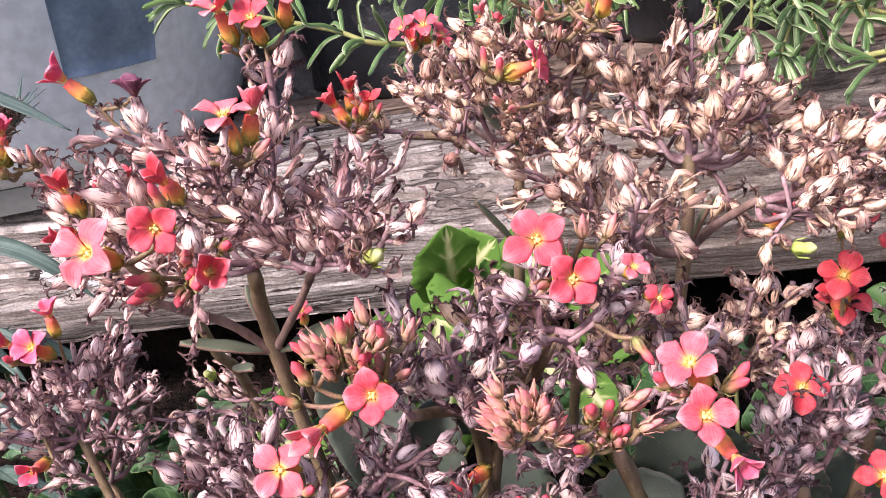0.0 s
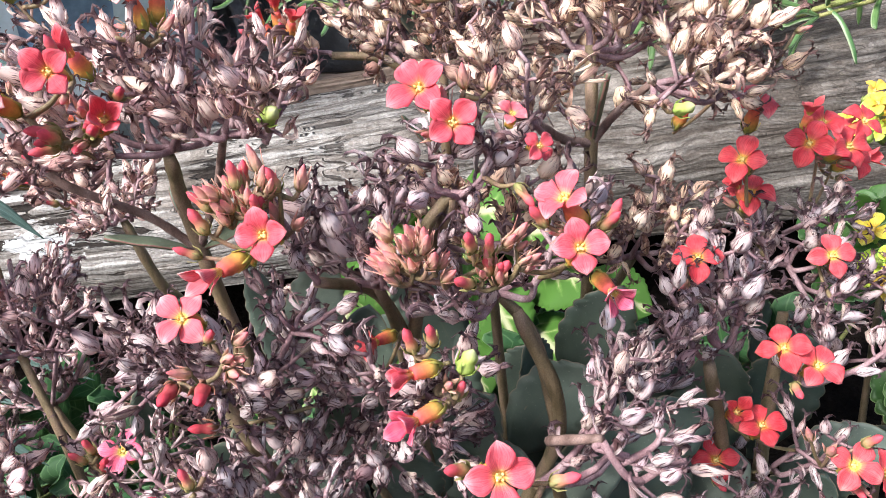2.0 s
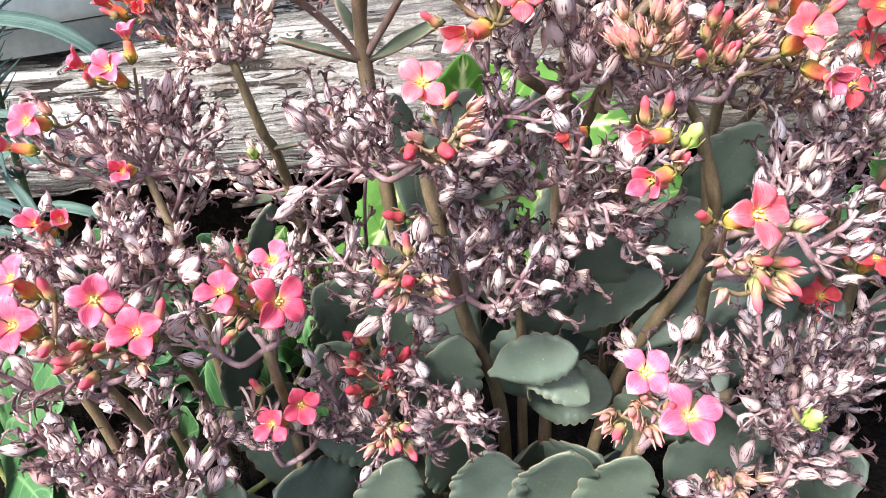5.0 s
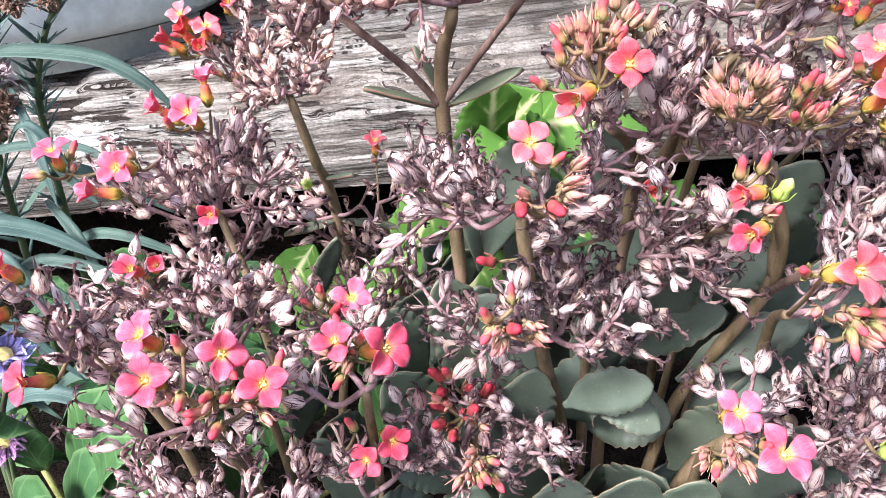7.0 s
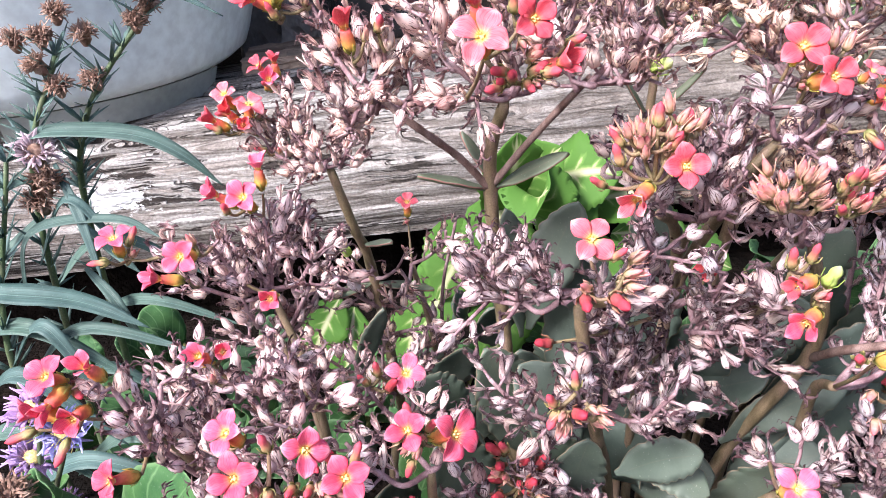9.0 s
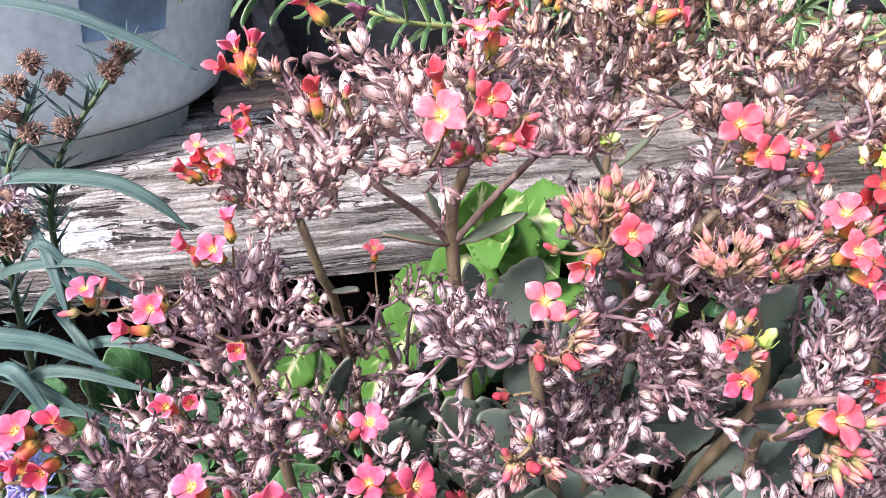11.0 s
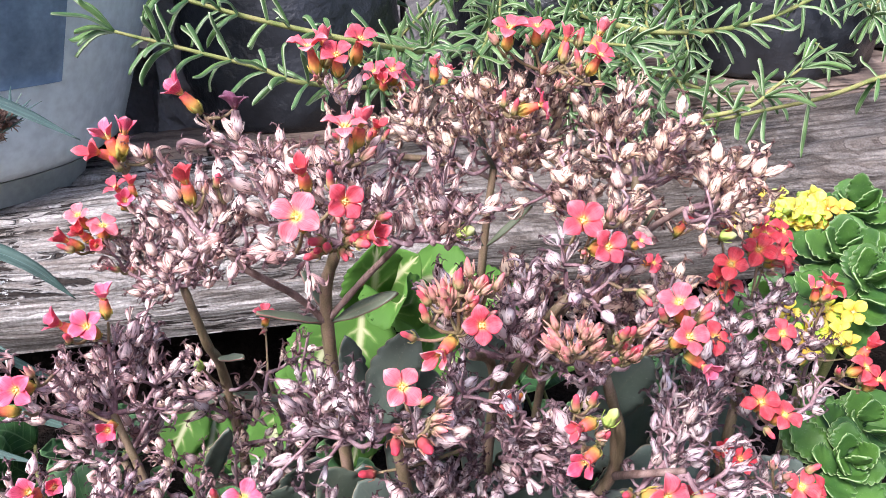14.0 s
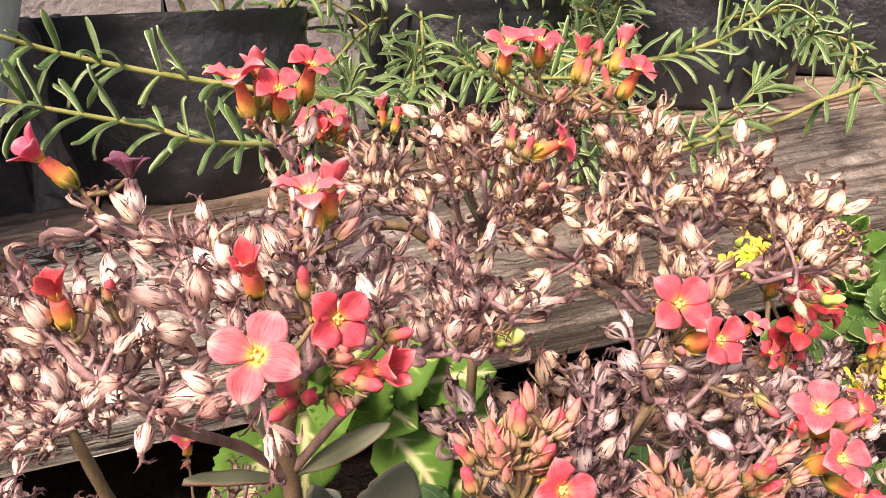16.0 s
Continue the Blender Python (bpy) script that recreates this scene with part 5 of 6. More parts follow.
LEAVES = (((0.03, 0.226, 0.135), (0.046, 0.2, 0.168), 0.030, (-0.2, -0.8, 0.7)), ((0.04, 0.225, 0.13), (0.075, 0.205, 0.145), 0.028, (-0.2, -0.8, 0.7)),
          ((0.045, 0.235, 0.14), (0.052, 0.225, 0.20), 0.026, (0, -1, 0.3)), ((0.055, 0.235, 0.16), (0.09, 0.2, 0.2), 0.022, (-0.1, -0.7, 0.8)),
          ((0.035, 0.215, 0.09), (0.03, 0.185, 0.128), 0.032, (0, -0.8, 0.6)), ((0.05, 0.215, 0.08), (0.064, 0.18, 0.135), 0.035, (-0.1, -0.8, 0.6)),
          ((0.09, 0.21, 0.12), (0.15, 0.215, 0.18), 0.036, (0.45, -0.8, 0.3)), ((0.085, 0.215, 0.13), (0.12, 0.2, 0.155), 0.03, (-0.2, -0.8, 0.6)),
          ((0.02, 0.22, 0.13), (-0.012, 0.2, 0.165), 0.034, (0.2, -0.8, 0.7)), ((0.02, 0.23, 0.14), (-0.005, 0.235, 0.195), 0.03, (0.1, -0.9, 0.5)),
          ((0.01, 0.215, 0.08), (-0.03, 0.18, 0.115), 0.036, (0.2, -0.7, 0.7)), ((0.0, 0.2, 0.07), (-0.008, 0.165, 0.12), 0.034, (0, -0.8, 0.6)),
          ((0.06, 0.26, 0.15), (0.065, 0.258, 0.225), 0.028, (0.1, -1, 0.2)), ((0.02, 0.265, 0.15), (0.035, 0.262, 0.235), 0.030, (-0.2, -1, 0.2)),
          ((0.1, 0.25, 0.14), (0.105, 0.235, 0.205), 0.03, (0, -1, 0.3)), ((0.14, 0.23, 0.14), (0.175, 0.22, 0.17), 0.03, (-0.2, -0.8, 0.6)),
          ((0.0, 0.27, 0.12), (0.0, 0.26, 0.185), 0.034, (0.1, -1, 0.2)), ((-0.06, 0.24, 0.1), (-0.075, 0.21, 0.15), 0.03, (0.2, -0.8, 0.6)),
          ((-0.03, 0.2, 0.09), (-0.058, 0.165, 0.145), 0.034, (0.2, -0.8, 0.6)), ((0.1, 0.17, 0.08), (0.118, 0.14, 0.14), 0.036, (0, -0.8, 0.6)),
          ((0.08, 0.18, 0.07), (0.088, 0.15, 0.12), 0.034, (0, -0.8, 0.7)), ((0.06, 0.235, 0.17), (0.08, 0.205, 0.225), 0.028, (-0.2, -0.9, 0.4)), ((0.085, 0.24, 0.17), (0.12, 0.225, 0.215), 0.03, (-0.2, -0.9, 0.4)),
          ((0.03, 0.24, 0.17), (0.02, 0.22, 0.225), 0.026, (0.2, -0.9, 0.4)), ((0.045, 0.22, 0.16), (0.047, 0.2, 0.21), 0.026, (0.1, -0.9, 0.4)), ((0.11, 0.24, 0.2), (0.13, 0.225, 0.25), 0.026, (-0.1, -1, 0.3)), ((0.07, 0.26, 0.2), (0.05, 0.25, 0.262), 0.026, (0.2, -1, 0.2)),
          ((0.08, 0.21, 0.11), (0.1, 0.185, 0.165), 0.034, (-0.1, -0.9, 0.4)), ((0.02, 0.205, 0.1), (0.0, 0.18, 0.15), 0.032, (0.1, -0.9, 0.5)), ((0.14, 0.2, 0.09), (0.165, 0.17, 0.13), 0.034, (0, -0.8, 0.7)))
LEAVES += (((-0.02, 0.24, 0.1), (-0.045, 0.225, 0.165), 0.032, (0.2, -0.9, 0.4)), ((0.0, 0.25, 0.13), (-0.02, 0.235, 0.205), 0.03, (0.2, -0.9, 0.4)), ((-0.01, 0.2, 0.05), (-0.045, 0.17, 0.1), 0.036, (0.1, -0.8, 0.6)),
           ((0.02, 0.19, 0.05), (0.01, 0.15, 0.09), 0.036, (0, -0.8, 0.6)), ((0.05, 0.19, 0.05), (0.045, 0.15, 0.1), 0.036, (0, -0.8, 0.6)), ((0.06, 0.17, 0.04), (0.075, 0.13, 0.08), 0.036, (0, -0.8, 0.6)), ((0.11, 0.25, 0.11), (0.15, 0.24, 0.17), 0.034, (0.5, -0.8, 0.3)),
           ((0.13, 0.19, 0.05), (0.15, 0.15, 0.09), 0.036, (-0.1, -0.8, 0.6)), ((-0.04, 0.18, 0.05), (-0.075, 0.15, 0.1), 0.034, (0.1, -0.8, 0.6)))
LEAVES += (((-0.008, 0.2, 0.12), (-0.046, 0.188, 0.152), 0.024, (0.2, -0.95, 0.3)), ((0.0, 0.196, 0.13), (0.012, 0.186, 0.192), 0.026, (0, -1, 0.25)), ((-0.03, 0.19, 0.08), (-0.012, 0.18, 0.142), 0.028, (0.1, -1, 0.3)), ((0.04, 0.19, 0.08), (0.05, 0.168, 0.15), 0.034, (0, -1, 0.3)),
           ((0.06, 0.18, 0.08), (0.074, 0.165, 0.148), 0.03, (-0.1, -1, 0.3)), ((0.1, 0.2, 0.09), (0.13, 0.185, 0.15), 0.034, (-0.1, -1, 0.3)), ((-0.05, 0.2, 0.1), (-0.075, 0.195, 0.16), 0.02, (0.2, -1, 0.3)), ((-0.06, 0.18, 0.12), (-0.088, 0.17, 0.128), 0.012, (0.1, -0.8, 0.6)), ((0.02, 0.185, 0.09), (0.02, 0.172, 0.15), 0.03, (0, -1, 0.3)))
LEAVES += (((0.0, 0.257, 0.195), (-0.006, 0.253, 0.262), 0.015, (0.3, -1, 0.1)), ((0.003, 0.255, 0.20), (0.025, 0.252, 0.262), 0.024, (-0.1, -1, 0.2)), ((0.092, 0.218, 0.165), (0.156, 0.208, 0.207), 0.034, (0.5, -0.8, 0.3)), ((0.022, 0.182, 0.177), (0.052, 0.172, 0.191), 0.019, (-0.1, -0.95, 0.3)), ((0.075, 0.205, 0.165), (0.121, 0.195, 0.197), 0.02, (0.4, -0.7, 0.5)), ((0.03, 0.19, 0.178), (0.057, 0.174, 0.167), 0.017, (0.25, -0.8, 0.6)))
for root, tip, width, up in LEAVES:
    c.leaf(root, tip, width, up, rng.uniform(0.002, 0.007))
for k in range(44):
    x, y = rng.uniform(-0.06, 0.25), rng.uniform(0.27, 0.42)
    z = rng.uniform(0.03, 0.13)
    c.leaf((x, y, z), (x + rng.uniform(-0.03, 0.03), y - rng.uniform(0.005, 0.03), z + rng.uniform(0.03, 0.055)), rng.uniform(0.022, 0.034), (rng.normal(0, 0.3), -0.8, rng.uniform(0.3, 0.8)), rng.uniform(0.002, 0.006))
c.spike((0.165, 0.26, 0.12), (0.17, 0.275, 0.2), (0.177, 0.28, 0.262), n=20)
c.spike((0.18, 0.26, 0.12), (0.19, 0.28, 0.19), (0.198, 0.282, 0.246), n=20)
c.done()

d = Kalanchoe((-0.095, 0.235, 0.01), "low kalanchoe with pink flowers and whitish withered husks", LILAC_HUSK, "pink", spiky=0.75)
d.head((-0.11, 0.26, 0.232), [(-0.102, 0.28, 0.257), (-0.127, 0.278, 0.25), (-0.108, 0.263, 0.256), (-0.099, 0.29, 0.258), (-0.096, 0.285, 0.248), (-0.084, 0.262, 0.251), (-0.125, 0.252, 0.25), (-0.128, 0.272, 0.238), (-0.148, 0.25, 0.25)],
       [("f", -0.113, 0.257, 0.277, -0.1, -0.7, 0.7), ("h", -0.124, 0.26, 0.278, -0.6, -0.2, 0.8), ("h", -0.106, 0.262, 0.287, 0.1, -0.1, 1), ("f", -0.165, 0.249, 0.268, -0.3, -0.4, 0.9), ("f", -0.134, 0.227, 0.268, -0.1, -0.7, 0.7), ("h", -0.145, 0.23, 0.258, -0.8, -0.5, 0.3),
        ("b", -0.168, 0.246, 0.26, -0.9, -0.3, 0), ("h", -0.103, 0.22, 0.25, 0, -0.9, 0.2), ("b", -0.12, 0.255, 0.272)], foot=(-0.09, 0.24, 0.1))
d.head((-0.105, 0.205, 0.2), [(-0.1, 0.207, 0.226), (-0.097, 0.193, 0.235), (-0.084, 0.192, 0.23), (-0.16, 0.242, 0.204), (-0.128, 0.174, 0.227), (-0.098, 0.226, 0.226), (-0.11, 0.19, 0.245), (-0.125, 0.21, 0.22)],
       [("h", -0.128, 0.2, 0.24, -0.2, -0.5, 0.8), ("h", -0.12, 0.2, 0.241, 0.3, -0.4, 0.8), ("p", -0.124, 0.195, 0.232)], foot=(-0.09, 0.23, 0.05))
d.head((-0.1, 0.155, 0.205), [(-0.093, 0.155, 0.235), (-0.115, 0.155, 0.23), (-0.08, 0.15, 0.222), (-0.1, 0.145, 0.212), (-0.125, 0.145, 0.215)],
       [("f", -0.108, 0.142, 0.25, -0.1, -0.7, 0.65), ("f", -0.106, 0.132, 0.242, 0, -0.8, 0.55), ("f", -0.086, 0.136, 0.246, 0, -0.8, 0.5), ("f", -0.075, 0.131, 0.238, 0.15, -0.8, 0.55), ("b", -0.09, 0.13, 0.232, -0.8, -0.4, 0.1), ("b", -0.097, 0.13, 0.238, 0, -0.8, 0.3),
        ("b", -0.096, 0.136, 0.247)] + bunch((-0.088, 0.135, 0.23), (0.012, 0.004, 0.006), 12, (0, -0.8, 0.2)), 9, foot=(-0.095, 0.19, 0.05))
d.head((-0.05, 0.16, 0.21), [(-0.06, 0.17, 0.225), (-0.045, 0.165, 0.22), (-0.075, 0.165, 0.215)],
       [("f", -0.056, 0.147, 0.239, -0.1, -0.75, 0.6), ("f", -0.042, 0.15, 0.233, 0.4, -0.7, 0.5), ("b", -0.05, 0.152, 0.234)] + bunch((-0.052, 0.153, 0.228), (0.007, 0.003, 0.004), 8, (0, -0.8, 0.2)), 8, foot=(-0.05, 0.19, 0.05))
d.head((-0.06, 0.22, 0.185), [(-0.05, 0.235, 0.205), (-0.075, 0.23, 0.205)], [("f", -0.055, 0.213, 0.213, 0.1, -0.7, 0.7), ("b", -0.066, 0.214, 0.213, -0.2, -0.3, 0.9), ("b", -0.07, 0.214, 0.209, -0.5, -0.4, 0.7), ("r", -0.063, 0.212, 0.207)], 8, foot=(-0.07, 0.23, 0.05))
d.head((-0.05, 0.175, 0.15), [(-0.06, 0.168, 0.172), (-0.038, 0.172, 0.17)], [("f", -0.052, 0.159, 0.181, -0.1, -0.7, 0.7), ("f", -0.043, 0.163, 0.185, 0.2, -0.7, 0.7), ("b", -0.055, 0.165, 0.189, -0.4, -0.3, 0.9)], 8, foot=(-0.055, 0.19, 0.03))
d.head((-0.14, 0.172, 0.235), [(-0.134, 0.17, 0.247), (-0.146, 0.168, 0.25)],
       [("f", -0.163, 0.164, 0.262, -0.3, -0.6, 0.75), ("h", -0.151, 0.165, 0.263, -0.2, -0.3, 1), ("h", -0.169, 0.163, 0.25, -0.8, -0.5, 0.2), ("h", -0.157, 0.16, 0.249, -0.1, -0.8, 0.3), ("b", -0.17, 0.161, 0.245, -0.8, -0.5, -0.2),
        ("b", -0.16, 0.158, 0.243, -0.3, -0.8, -0.3), ("h", -0.163, 0.159, 0.255, -0.4, -0.7, 0.3), ("f", -0.144, 0.143, 0.237, -0.4, -0.8, 0.3)], 5, 0.009, foot=(-0.11, 0.19, 0.05))
d.head((-0.12, 0.19, 0.19), [(-0.143, 0.158, 0.247), (-0.141, 0.183, 0.235), (-0.134, 0.208, 0.24), (-0.132, 0.17, 0.238)], [], 9, 0.012, foot=(-0.1, 0.22, 0.06))
d.head((-0.112, 0.27, 0.2), [(-0.104, 0.278, 0.22), (-0.132, 0.283, 0.2), (-0.122, 0.257, 0.228), (-0.077, 0.272, 0.246), (-0.085, 0.25, 0.252)], [], 9, 0.013, foot=(-0.095, 0.27, 0.06))
d.head((-0.1, 0.15, 0.15), [(-0.093, 0.14, 0.188), (-0.11, 0.145, 0.18), (-0.08, 0.145, 0.17), (-0.125, 0.15, 0.19), (-0.1, 0.19, 0.17), (-0.11, 0.17, 0.15), (-0.07, 0.18, 0.17), (-0.14, 0.18, 0.16)], [], 11, foot=(-0.09, 0.18, 0.02))
for root, tip, width, up in (((-0.09, 0.24, 0.12), (-0.075, 0.235, 0.17), 0.02, (0.6, -0.8, 0.2)), ((-0.1, 0.2, 0.1), (-0.07, 0.17, 0.14), 0.022, (0, -0.8, 0.6)), ((-0.11, 0.19, 0.09), (-0.115, 0.155, 0.12), 0.026, (0, -0.7, 0.7)), ((-0.08, 0.27, 0.17), (-0.062, 0.262, 0.215), 0.012, (0.5, -0.8, 0.2))):
    d.leaf(root, tip, width, up, 0.003)
d.done()

e = Kalanchoe((0.19, 0.24, 0.01), "red-flowered kalanchoe with grey withered heads", GREY_HUSK, "red")
e.stem((0.19, 0.24, 0.01), (0.185, 0.235, 0.14), (0.195, 0.245, 0.22), r0=0.004, r1=0.0025)
e.stem((0.19, 0.24, 0.05), (0.17, 0.225, 0.15), (0.155, 0.21, 0.225), r0=0.0035, r1=0.0025)
e.head((0.2, 0.255, 0.235), [(0.2, 0.262, 0.252), (0.212, 0.25, 0.24), (0.225, 0.265, 0.255), (0.185, 0.25, 0.25), (0.23, 0.25, 0.22), (0.21, 0.245, 0.22)],
       [("f", 0.22, 0.277, 0.283), ("f", 0.212, 0.27, 0.278, -0.3, -0.7, 0.6), ("f", 0.228, 0.272, 0.274, 0.4, -0.7, 0.5), ("f", 0.235, 0.28, 0.266, 0.5, -0.7, 0.4), ("h", 0.214, 0.276, 0.288, -0.1, -0.2, 1), ("f", 0.183, 0.252, 0.268), ("h", 0.178, 0.25, 0.272, -0.6, -0.4, 0.7),
        ("f", 0.174, 0.237, 0.287), ("f", 0.188, 0.262, 0.298, 0, -0.4, 0.9), ("f", 0.241, 0.303, 0.27), ("f", 0.248, 0.3, 0.274, 0.2, -0.6, 0.7), ("h", 0.247, 0.296, 0.26, 0.7, -0.5, 0.3)])
e.head((0.16, 0.215, 0.228), [(0.157, 0.205, 0.262), (0.153, 0.221, 0.263), (0.17, 0.215, 0.25), (0.14, 0.2, 0.252)], [("f", 0.149, 0.205, 0.268, 0.1, -0.7, 0.7)])
e.head((0.2, 0.225, 0.2), [(0.205, 0.23, 0.232), (0.235, 0.225, 0.222), (0.19, 0.23, 0.212), (0.22, 0.235, 0.21)],
       [("f", 0.206, 0.234, 0.248), ("f", 0.187, 0.2, 0.226), ("f", 0.178, 0.205, 0.231, -0.2, -0.7, 0.7), ("b", 0.181, 0.203, 0.218, 0, -0.7, -0.3), ("f", 0.237, 0.211, 0.238), ("f", 0.243, 0.208, 0.232, 0.3, -0.7, 0.5), ("h", 0.24, 0.215, 0.246, 0.2, -0.3, 1)], 7)
e.head((0.185, 0.22, 0.165), [(0.19, 0.21, 0.192), (0.205, 0.21, 0.185)],
       [("f", 0.172, 0.205, 0.2), ("h", 0.165, 0.21, 0.203), ("f", 0.2, 0.195, 0.187), ("f", 0.21, 0.195, 0.182, 0.4, -0.7, 0.5), ("p", 0.187, 0.2, 0.196), ("p", 0.193, 0.198, 0.191), ("b", 0.204, 0.198, 0.193), ("f", 0.16, 0.215, 0.178)], 6)
for root, tip, width, up in (((0.17, 0.27, 0.12), (0.175, 0.255, 0.2), 0.034, (-0.1, -0.9, 0.4)), ((0.15, 0.27, 0.14), (0.14, 0.255, 0.215), 0.034, (0.1, -0.9, 0.4)), ((0.2, 0.28, 0.12), (0.215, 0.265, 0.195), 0.034, (-0.1, -0.9, 0.4)), ((0.19, 0.245, 0.1), (0.205, 0.22, 0.16), 0.03, (-0.2, -0.8, 0.5)), ((0.2, 0.25, 0.12), (0.235, 0.235, 0.165), 0.03, (-0.2, -0.8, 0.5)), ((0.18, 0.24, 0.1), (0.165, 0.22, 0.16), 0.03, (0.2, -0.8, 0.5))):
    e.leaf(root, tip, width, up, 0.004)
e.done()


# ---- yellow kalanchoe with green rosettes ----
def rosette(plant, at, r, rows, tilt, length, width):
    """Crinkled leaves in opposite pairs round a short shoot."""
    fr = frame_of(vec(*tilt))
    for k in range(rows + 2):
        for j in range(2):
            a = k * 1.42 + j * math.pi + rng.normal(0, 0.15)
            grow = (k + 1.2) / (rows + 2)
            out = fr @ vec(math.cos(a), math.sin(a), 0)
            axis = fr[:, 2]
            root = vec(*at) + axis * r * 0.7 * (1 - grow) + out * 0.002
            tip = root + out * length * 1.0 * grow + axis * length * (0.55 - 0.6 * grow) + rng.normal(0, 0.002, 3)
            plant.leaf(root, tip, width * 0.95 * (0.45 + 0.55 * grow), tuple(axis - out * 0.25 + rng.normal(0, 0.12, 3)), -0.003, GREEN, 7, 0.18)


g = Kalanchoe((0.31, 0.33, 0.01), "yellow-flowered kalanchoe with crinkled green leaves")
g.ob.name = "yellow_kalanchoe"
ring = [("y", 0.336 + rng.uniform(-0.034, 0.034), 0.408 + rng.uniform(-0.018, 0.018), 0.238 + rng.uniform(-0.014, 0.015), *(rng.normal(0, 0.3, 3) + (0, -0.65, 0.7))) for k in range(62)]
g.head((0.34, 0.42, 0.2), [], ring, foot=(0.31, 0.38, 0.02), dry=False)
ring = [("y", 0.262 + rng.uniform(-0.02, 0.022), 0.274 + rng.uniform(-0.01, 0.01), 0.222 + rng.uniform(-0.011, 0.012), *(rng.normal(0, 0.35, 3) + (0, -0.6, 0.7))) for k in range(24)]
g.head((0.27, 0.285, 0.18), [(0.25, 0.262, 0.238)], ring + [("h", 0.25, 0.26, 0.259, 0, -0.2, 1), ("f", 0.256, 0.262, 0.256, 0.4, -0.3, 0.8), ("h", 0.245, 0.262, 0.255, -0.4, -0.3, 0.8)], 8, foot=(0.28, 0.31, 0.02))
rosette(g, (0.272, 0.25, 0.145), 0.03, 6, (-0.15, -0.5, 0.8), 0.034, 0.026)
rosette(g, (0.345, 0.36, 0.22), 0.03, 6, (-0.2, -0.4, 0.9), 0.045, 0.034)
rosette(g, (0.315, 0.305, 0.225), 0.03, 5, (-0.2, -0.4, 0.9), 0.04, 0.03)
rosette(g, (0.425, 0.44, 0.215), 0.03, 6, (-0.2, -0.3, 1), 0.048, 0.036)
rosette(g, (0.38, 0.38, 0.2), 0.03, 5, (-0.2, -0.3, 1), 0.046, 0.034)
rosette(g, (0.31, 0.28, 0.14), 0.03, 5, (-0.1, -0.5, 0.8), 0.04, 0.03)
rosette(g, (0.285, 0.35, 0.19), 0.03, 5, (-0.3, -0.4, 0.8), 0.042, 0.03)
rosette(g, (0.25, 0.22, 0.1), 0.03, 5, (-0.3, -0.5, 0.8), 0.04, 0.03)
for root, tip in (((0.31, 0.33, 0.01), (0.272, 0.252, 0.14)), ((0.31, 0.33, 0.01), (0.345, 0.36, 0.215)), ((0.31, 0.33, 0.01), (0.315, 0.305, 0.22)), ((0.31, 0.33, 0.01), (0.42, 0.44, 0.21)), ((0.31, 0.33, 0.01), (0.38, 0.38, 0.195)), ((0.31, 0.33, 0.01), (0.25, 0.22, 0.098))):
    g.stem(root, tuple((vec(*root) + vec(*tip)) / 2 + vec(0, 0.01, 0.0)), tip, material=SHOOT)
g.done()


# ---- variegated plant below the sleeper ----
v = thing("variegated_coleus", (0.02, 0.49, 0.0), "bright green leafy plant with creamy yellow veins", "plant")
for x, y, z, tx, ty, tz, w in ((0.035, 0.50, 0.14, 0.036, 0.46, 0.212, 0.045), (0.03, 0.50, 0.165, 0.018, 0.455, 0.125, 0.045), (0.01, 0.49, 0.15, -0.02, 0.455, 0.115, 0.045), (0.0, 0.49, 0.13, -0.035, 0.45, 0.088, 0.04),
                               (0.05, 0.50, 0.17, 0.085, 0.46, 0.150, 0.045), (0.06, 0.50, 0.17, 0.105, 0.47, 0.185, 0.05), (0.04, 0.50, 0.16, 0.062, 0.46, 0.205, 0.04), (0.03, 0.48, 0.10, 0.012, 0.44, 0.06, 0.04),
                               (-0.04, 0.48, 0.09, -0.055, 0.44, 0.05, 0.036), (-0.09, 0.48, 0.09, -0.1, 0.44, 0.045, 0.034), (-0.1, 0.48, 0.1, -0.12, 0.45, 0.075, 0.03), (0.08, 0.49, 0.13, 0.1, 0.45, 0.1, 0.045), (0.1, 0.5, 0.15, 0.14, 0.46, 0.17, 0.04), (0.12, 0.5, 0.12, 0.155, 0.46, 0.13, 0.045), (0.11, 0.49, 0.09, 0.13, 0.44, 0.085, 0.045), (0.06, 0.48, 0.09, 0.075, 0.43, 0.075, 0.04), (0.15, 0.5, 0.11, 0.19, 0.46, 0.105, 0.04), (0.045, 0.47, 0.16, 0.05, 0.43, 0.19, 0.045)):
    s = Shape()
    p, q = vec(x, y, z), vec(x, y, z) + (vec(tx, ty, tz) - vec(x, y, z)) * 1.22
    s.blade(curve(p, (p + q) / 2 + vec(0, -0.008, 0.006), q, n=22), w * 1.25, unit(vec(0.1, -0.75, 0.6)), 0.0009,
            lambda k: np.interp(k, (0, 0.08, 0.25, 0.5, 0.75, 0.92, 1), (0.1, 0.35, 0.85, 1.0, 0.75, 0.3, 0.03)), -0.1, 0.16, 13, 0.09, 9, wave=0.06)
    part("leaf", s, [VARI], v)
for p, q in (((0.02, 0.49, 0.0), (0.04, 0.5, 0.17)), ((-0.05, 0.49, 0.0), (-0.045, 0.485, 0.1)), ((0.07, 0.495, 0.0), (0.09, 0.497, 0.15))):
    s = Shape()
    s.tube(curve(p, tuple((vec(*p) + vec(*q)) / 2 + vec(0.004, 0, 0)), q, n=5), np.linspace(0.003, 0.002, 11), 7)
    part("stem", s, [SHOOT], v)


